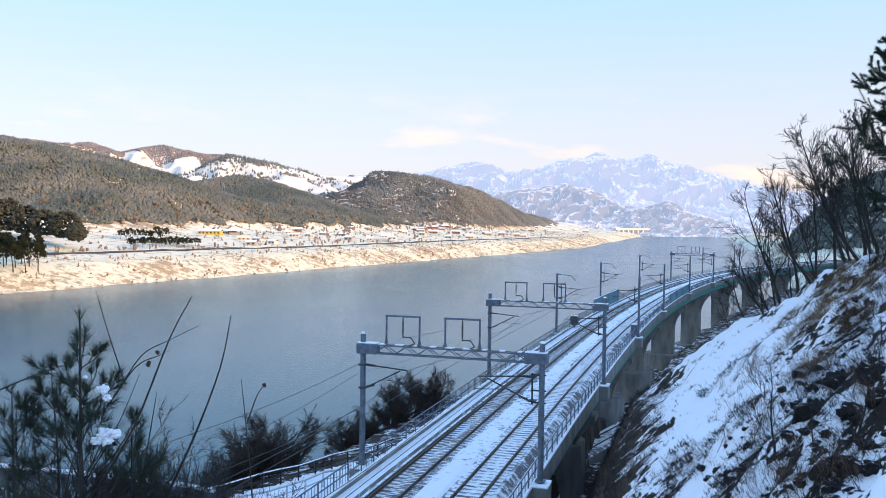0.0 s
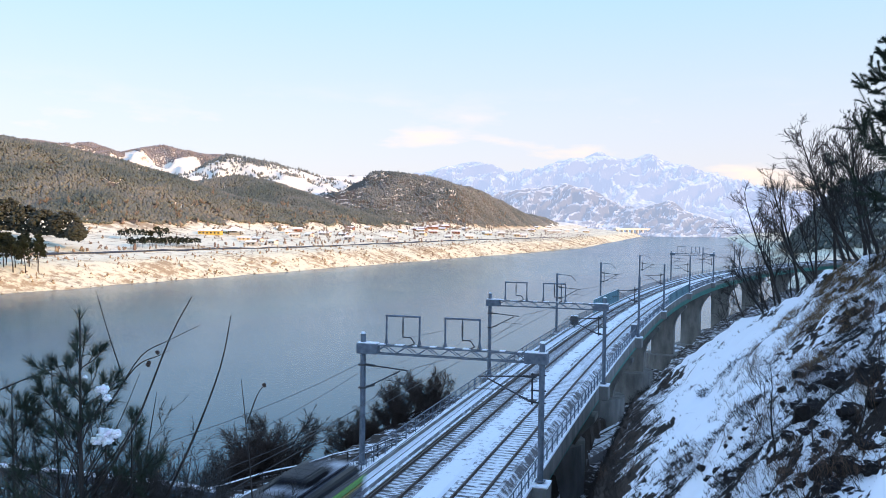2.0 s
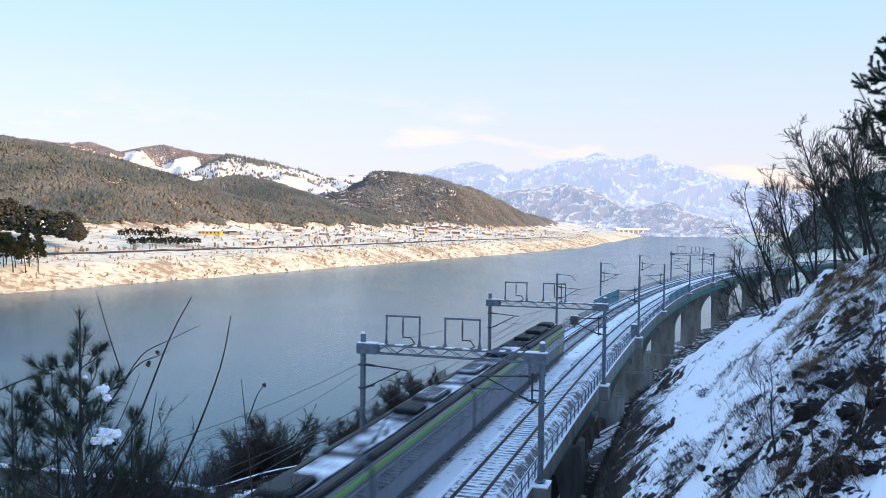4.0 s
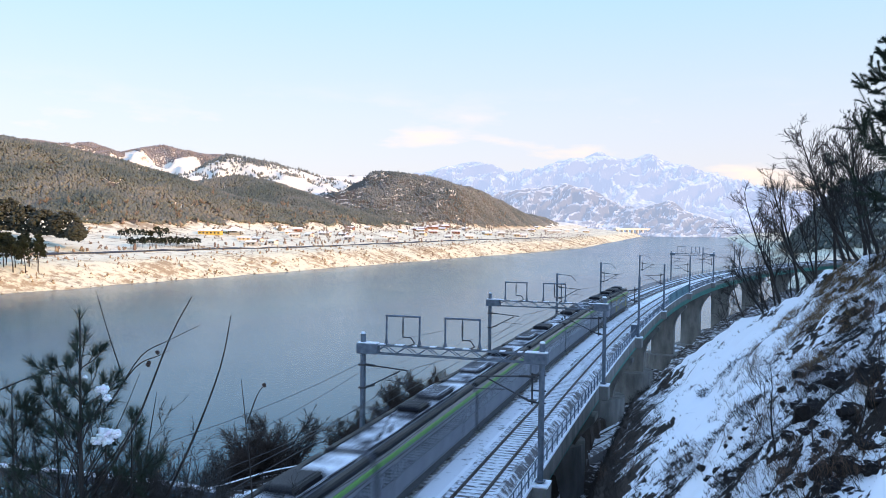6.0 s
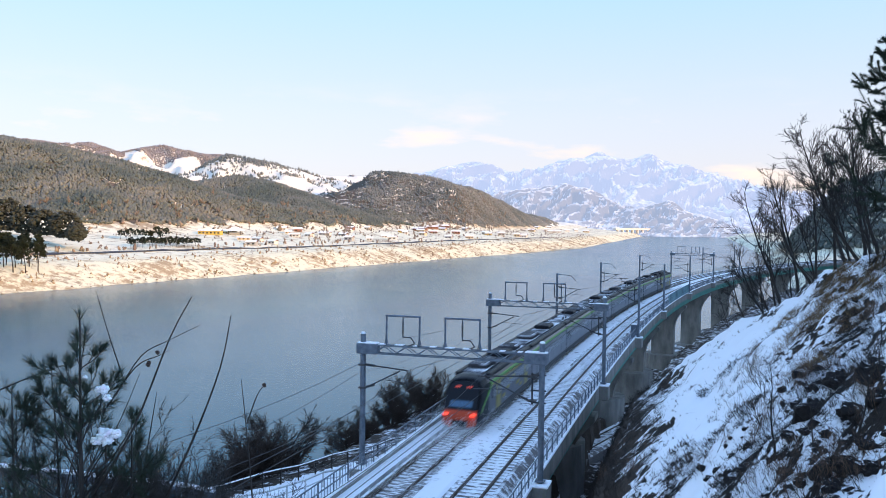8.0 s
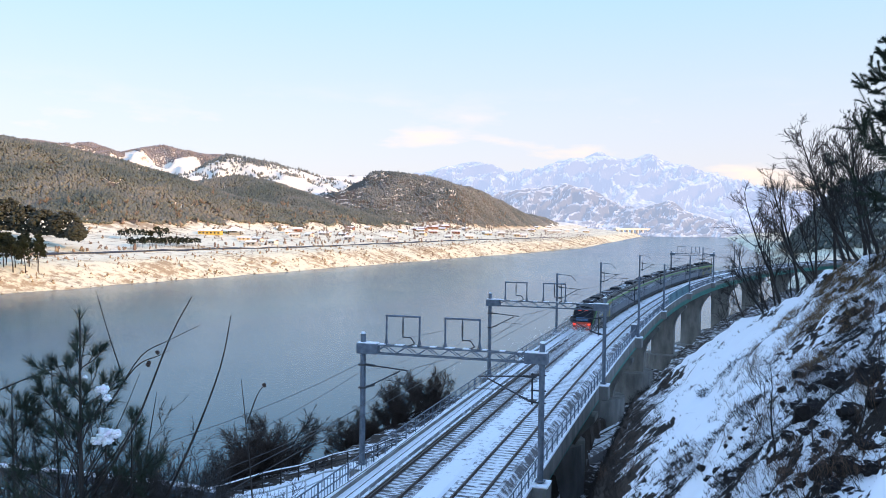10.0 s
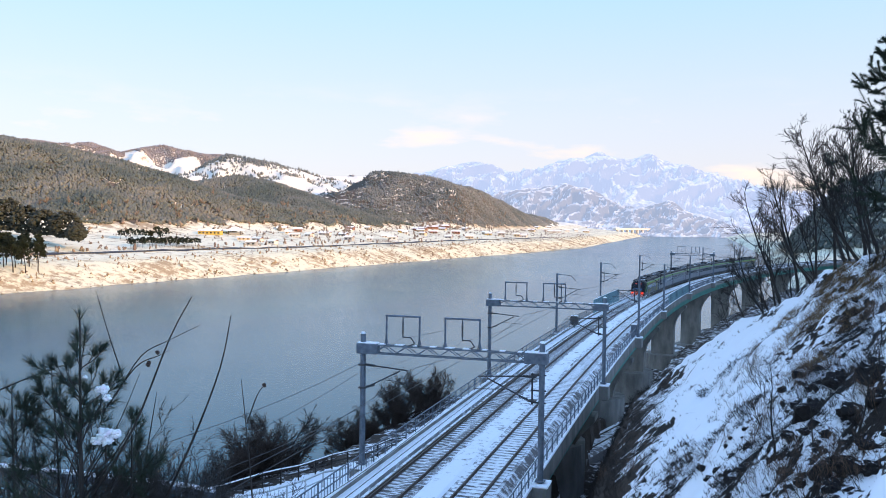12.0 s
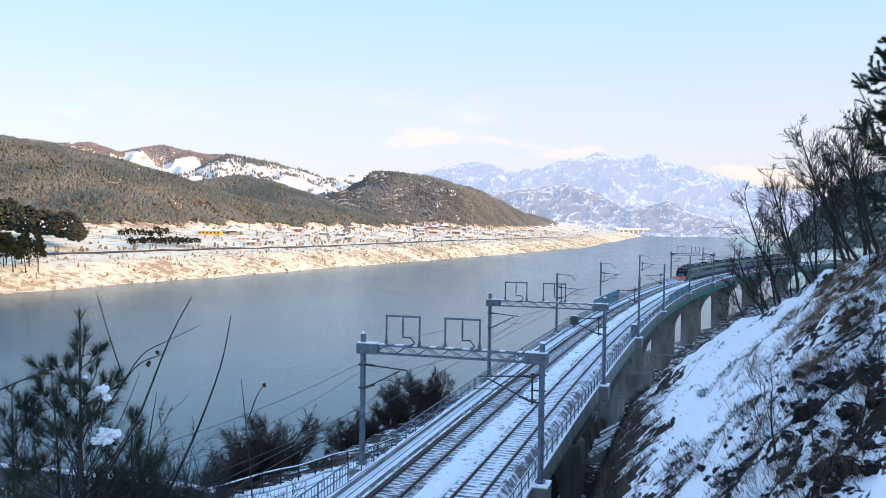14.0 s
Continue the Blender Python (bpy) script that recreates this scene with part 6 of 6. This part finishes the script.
def build_old_track():
    """A disused line under the viaduct."""
    e = empty("old_railway_track")
    tagged(e, "disused snow-covered railway track under the viaduct", "railway track")
    a, b = Vector((11, 88, 0)), Vector((33, 122, 0))
    d = (b - a).normalized()
    o = Vector((d.y, -d.x, 0))
    z = -10.8
    bm = bmesh.new()
    box(bm, (*((a + b) / 2).xy, z - 1.0), ((b - a).length, 3.6, 2.0), rz=math.atan2(d.y, d.x), bevel=0.3)
    part("track_bed", bm, M_BALLAST, e)
    for k in (-0.75, 0.75):
        bm = bmesh.new()
        box(bm, (*((a + b) / 2 + o * k).xy, z + 0.06), ((b - a).length, 0.09, 0.16), rz=math.atan2(d.y, d.x))
        part("rail", bm, M_RAIL, e)


# ---- the village across the river ----
M_WALLS = [material("house_wall_" + n, (tuple(0.85 * q for q in c), c), 0.5, 0.8, 0.1, fine=3) for n, c in
           (("white", (0.70, 0.68, 0.64)), ("cream", (0.62, 0.52, 0.36)), ("brick", (0.30, 0.15, 0.10)), ("yellow", (0.62, 0.45, 0.10)), ("grey", (0.40, 0.40, 0.40)))]
M_ROOFSNOW = snow_over("snowy_roof_tiles", ((0.10, 0.07, 0.06), (0.18, 0.12, 0.10)), scale=0.5, lo=0.36, hi=0.48, slope_lo=0.2, slope_hi=0.6, fine=2, bump=0.2, big=0.1)


def house(x, y, w, d, h, rz, mat, label):
    z = float(far_height(np.array([x]), np.array([y]))[0]) - 0.3
    e = empty("house", Matrix.Translation((x, y, z)) @ Matrix.Rotation(rz, 4, "Z"))
    tagged(e, label, "house", "village houses")
    bm = bmesh.new()
    box(bm, (0, 0, h / 2), (w, d, h))
    part("wall", bm, mat, e)
    bm = bmesh.new()
    ov, rh = 0.6, d * 0.28
    vs = [bm.verts.new(q) for q in ((-w / 2 - ov, -d / 2 - ov, h), (w / 2 + ov, -d / 2 - ov, h), (w / 2 + ov, d / 2 + ov, h), (-w / 2 - ov, d / 2 + ov, h), (-w / 2 - ov, 0, h + rh), (w / 2 + ov, 0, h + rh))]
    for f in ((0, 1, 5, 4), (2, 3, 4, 5), (0, 4, 3), (1, 2, 5), (3, 2, 1, 0)):
        bm.faces.new([vs[i] for i in f])
    part("roof", bm, M_ROOFSNOW, e, "snow-covered gabled roof")
    n = max(2, int(w / 3))
    for i in range(n):
        bm = bmesh.new()
        box(bm, (-w / 2 + w * (i + 0.5) / n, -d / 2, h * 0.55), (w / n * 0.45, 0.2, h * 0.35))
        part("window", bm, M_GLASS, e)
    return e


def place_far(u, w_off):
    """A place across the river at a bearing, w_off metres in from the shore."""
    best = None
    for y in np.arange(340, 2600, 4.0):
        x = (u - 784) / 1500 * y
        w = (float(np.interp(y, SHORE_Y, SHORE_X)) - x) * 0.904
        if best is None or abs(w - w_off) < best[0]:
            best = (abs(w - w_off), x, y)
    return best[1], best[2]


def build_village():
    rng = random.Random(8)
    spots = [(372, 140, 26, 3), (405, 150, 14, 3), (765, 170, 17, 2), (785, 185, 19, 2)]
    for k in range(75):
        u = 430 + 8.6 * k + rng.uniform(-9, 9)
        spots.append((u, rng.uniform(70, 215), rng.uniform(7, 13), rng.choice((0, 0, 0, 1, 1, 2, 4, 3))))
    names = ("white-walled", "cream-walled", "red brick", "yellow", "grey")
    for u, w, size, m in spots:
        x, y = place_far(u, w)
        if max(float(q[0]) for q in far_parts(np.array([x]), np.array([y]))[1].values()) > 3:
            continue
        k = 1 + max(0, y - 800) / 2500
        house(x, y, size * k * 0.75, rng.uniform(5, 8) * k * 0.8, rng.uniform(2.4, 4.2) * k * 0.8, rng.uniform(-0.6, 0.2), M_WALLS[m], names[m] + " low house with a snowy roof across the river")
    # pavilion with a tiered roof
    x, y = place_far(416, 140)
    z = float(far_height(np.array([x]), np.array([y]))[0])
    e = empty("pavilion", Matrix.Translation((x, y, z)))
    tagged(e, "open pavilion with a snow-covered hipped roof", "pavilion")
    for sx in (-1, 1):
        for sy in (-1, 1):
            bm = bmesh.new()
            rod(bm, (sx * 5, sy * 3, 0), (sx * 5, sy * 3, 4), 0.3)
            part("post", bm, M_BARK, e)
    bm = bmesh.new()
    bmesh.ops.create_cone(bm, cap_ends=True, segments=4, radius1=10, radius2=2.5, depth=3.2, matrix=Matrix.Translation((0, 0, 5.4)) @ Matrix.Rotation(math.pi / 4, 4, "Z"))
    part("roof", bm, M_SNOW, e)
    bm = bmesh.new()
    box(bm, (0, 0, 1.6), (9.4, 5.4, 2.6))
    part("core", bm, M_WALLS[4], e)


def build_far_road():
    V, F = [], []
    ys = np.arange(350, 1300, 12.0)
    for y in ys:
        xs = float(np.interp(y, SHORE_Y, SHORE_X)) - 62 / 0.904 + 3 * math.sin(y / 90)
        for d in (-3.2, 3.2):
            px = xs + d
            V.append((px, y, float(far_height(np.array([px]), np.array([y]))[0]) + 0.35))
    for i in range(len(ys) - 1):
        F.append((2 * i, 2 * i + 1, 2 * i + 3, 2 * i + 2))
    tagged(mesh_from("road", V, F, M_ASPHALT), "dark wet road along the far bank", "road", kind="structure")
    rng = np.random.RandomState(12)
    # street trees: rows of small bare trees and dark clipped pines near the road
    p = pick(rng, 4000, -330, 100, 350, 900, lambda x, y, b, h, w, wr, r: (np.abs(w - 71) < 3) & (fbm(x, y, 60, 2, 31) > -0.2))
    tagged(scatter("roadside_trees", p, rng.uniform(0.8, 2.0, len(p)), M_BAREWOOD, "", 8, tall=1.7, jitter=0.4), "small bare trees along the far road", "trees", kind="stuff")
    # shade-dark broad pines in a grove: crown centres, with radius and half height
    pts = []
    for u, v, dep, rx, rz in ((116, 402, 500, 9.5, 8.5), (78, 398, 512, 8.5, 8.5), (45, 392, 520, 8.5, 9.5), (12, 385, 525, 11, 11), (-25, 380, 530, 13, 13), (135, 415, 492, 5.5, 5.0)):
        c = at_view(u, v, dep)
        q = rng.normal(size=(420, 3))
        q /= np.linalg.norm(q, axis=1)[:, None]
        q *= rng.uniform(0.72, 1.0, (420, 1)) * np.array((rx, rx, rz))
        q[:, 2] = np.maximum(q[:, 2], -0.75 * rz)
        pts.append(q + np.array(c[:]))
    pts = np.concatenate(pts)
    tagged(scatter("pine_grove", pts, rng.uniform(1.0, 2.3, len(pts)), M_SHADEPINE, "", 10, tall=0.8, jitter=0.4, blobs=1), "grove of broad pines on the far bank, shade in their colour", "trees", kind="stuff")


def bank_pines():
    """Open-crowned pines with bare stems on the far bank."""
    group = "pines on the far bank"
    a = pine_tree("pine_tree", 301, 12.0, "tall pine with a bare stem on the far bank", 8, 3.6, 0.9, 8, 0.12, r=0.24, start=0.42, twigs=6, tuft_every=1, group=group)
    b = pine_tree("pine_tree", 302, 7.0, "low spreading pine beside the far road", 5, 4.2, 0.7, 8, 0.12, r=0.16, start=0.45, twigs=6, tuft_every=1, group=group)
    rng = random.Random(14)
    spots = [(a, u, 22 + 7 * (k % 3), rng.uniform(1.1, 1.45)) for k, u in enumerate((-8, 3, 11, 20, 28, 37, 46, 54, 62, 68))]
    spots += [(b, u, 79 + rng.uniform(-3, 3), rng.uniform(0.75, 1.1)) for u in range(232, 356, 6)]
    spots += [(b, u, 118 + rng.uniform(-8, 8), rng.uniform(0.9, 1.25)) for u in range(214, 296, 9)]
    used = set()
    for k, u, w, sc in spots:
        ob = k if k.name not in used else copy_thing(k, Matrix.Identity(4))
        used.add(k.name)
        x, y = place_far(u + rng.uniform(-3, 3), w)
        z = float(far_height(np.array([x]), np.array([y]))[0])
        ob.matrix_basis = Matrix.Translation((x, y, z - 0.1)) @ Matrix.Rotation(rng.uniform(0, 6), 4, "Z") @ Matrix.Scale(sc, 4)


# pine crowns darkened: the shade over the grove is put into the colour
M_SHADEPINE = material("shaded_pine_crowns", ((0.022, 0.028, 0.022), (0.045, 0.05, 0.035)), 0.05, 0.9, 0.4, fine=1.0, vary=0.35, island=True, bump_dist=0.5)


def build_far_bridge():
    e = empty("road_bridge")
    tagged(e, "distant concrete road bridge over the river bank", "bridge")
    a, b = at_view(1088, 406, 2500), at_view(1166, 406, 2600)
    c, d = (a + b) / 2, b - a
    rz = math.atan2(d.y, d.x)
    bm = bmesh.new()
    box(bm, tuple(c), (d.length, 12, 5), rz=rz)
    part("deck", bm, M_WALLS[0], e)
    for i in range(9):
        q = a.lerp(b, (i + 0.5) / 9)
        bm = bmesh.new()
        box(bm, (q.x, q.y, (q.z - 20) / 2), (4, 8, q.z + 20), rz=rz)
        part("pier", bm, M_WALLS[0], e)


def far_bare_trees():
    lab = "pale bare tree at the foot of the wooded hill"
    a = bare_tree("bare_tree", 201, 11, lab, limbs=12, forks=5, twigs=3, spread=0.55, r=0.22, thick=4.5, twig_mat=M_PALETWIG, group="trees at the hill foot")
    b = bare_tree("bare_tree", 202, 10, lab, limbs=12, forks=5, twigs=3, spread=0.7, r=0.22, thick=4.5, trunks=2, twig_mat=M_PALETWIG, group="trees at the hill foot")
    rng = random.Random(23)
    spots = [(u, rng.uniform(185, 240)) for u in range(70, 640, 13)] + [(rng.uniform(430, 1000), rng.uniform(70, 190)) for _ in range(40)]
    for i, (u, w) in enumerate(spots):
        k = (a, b)[i % 2]
        ob = k if i < 2 else copy_thing(k, Matrix.Identity(4))
        x, y = place_far(u + rng.uniform(-8, 8), w)
        z = float(far_height(np.array([x]), np.array([y]))[0])
        ob.matrix_basis = Matrix.Translation((x, y, z)) @ Matrix.Rotation(rng.uniform(0, 6), 4, "Z") @ Matrix.Scale(rng.uniform(0.6, 1.15), 4)


M_PALETWIG = material("pale_twigs", ((0.22, 0.17, 0.13), (0.34, 0.27, 0.20)), 0.5, 0.9, 0.0, fine=4)
far_bare_trees()
build_path_fences()
build_guard_rail()
build_line_box()
build_old_track()
build_village()
build_far_road()
bank_pines()
build_far_bridge()


def motions():
    for i, car in enumerate(CARS):
        walk(car, [(0.5 * k, car_pose(i, 0.5 * k)) for k in range(29)])
    walk(SPRAY, [(0.5 * k, track_pose(TAIL_S + SPEED * (0.5 * k - TAIL_T), TRACKS[0], 0.0)) for k in range(29)])


motions()
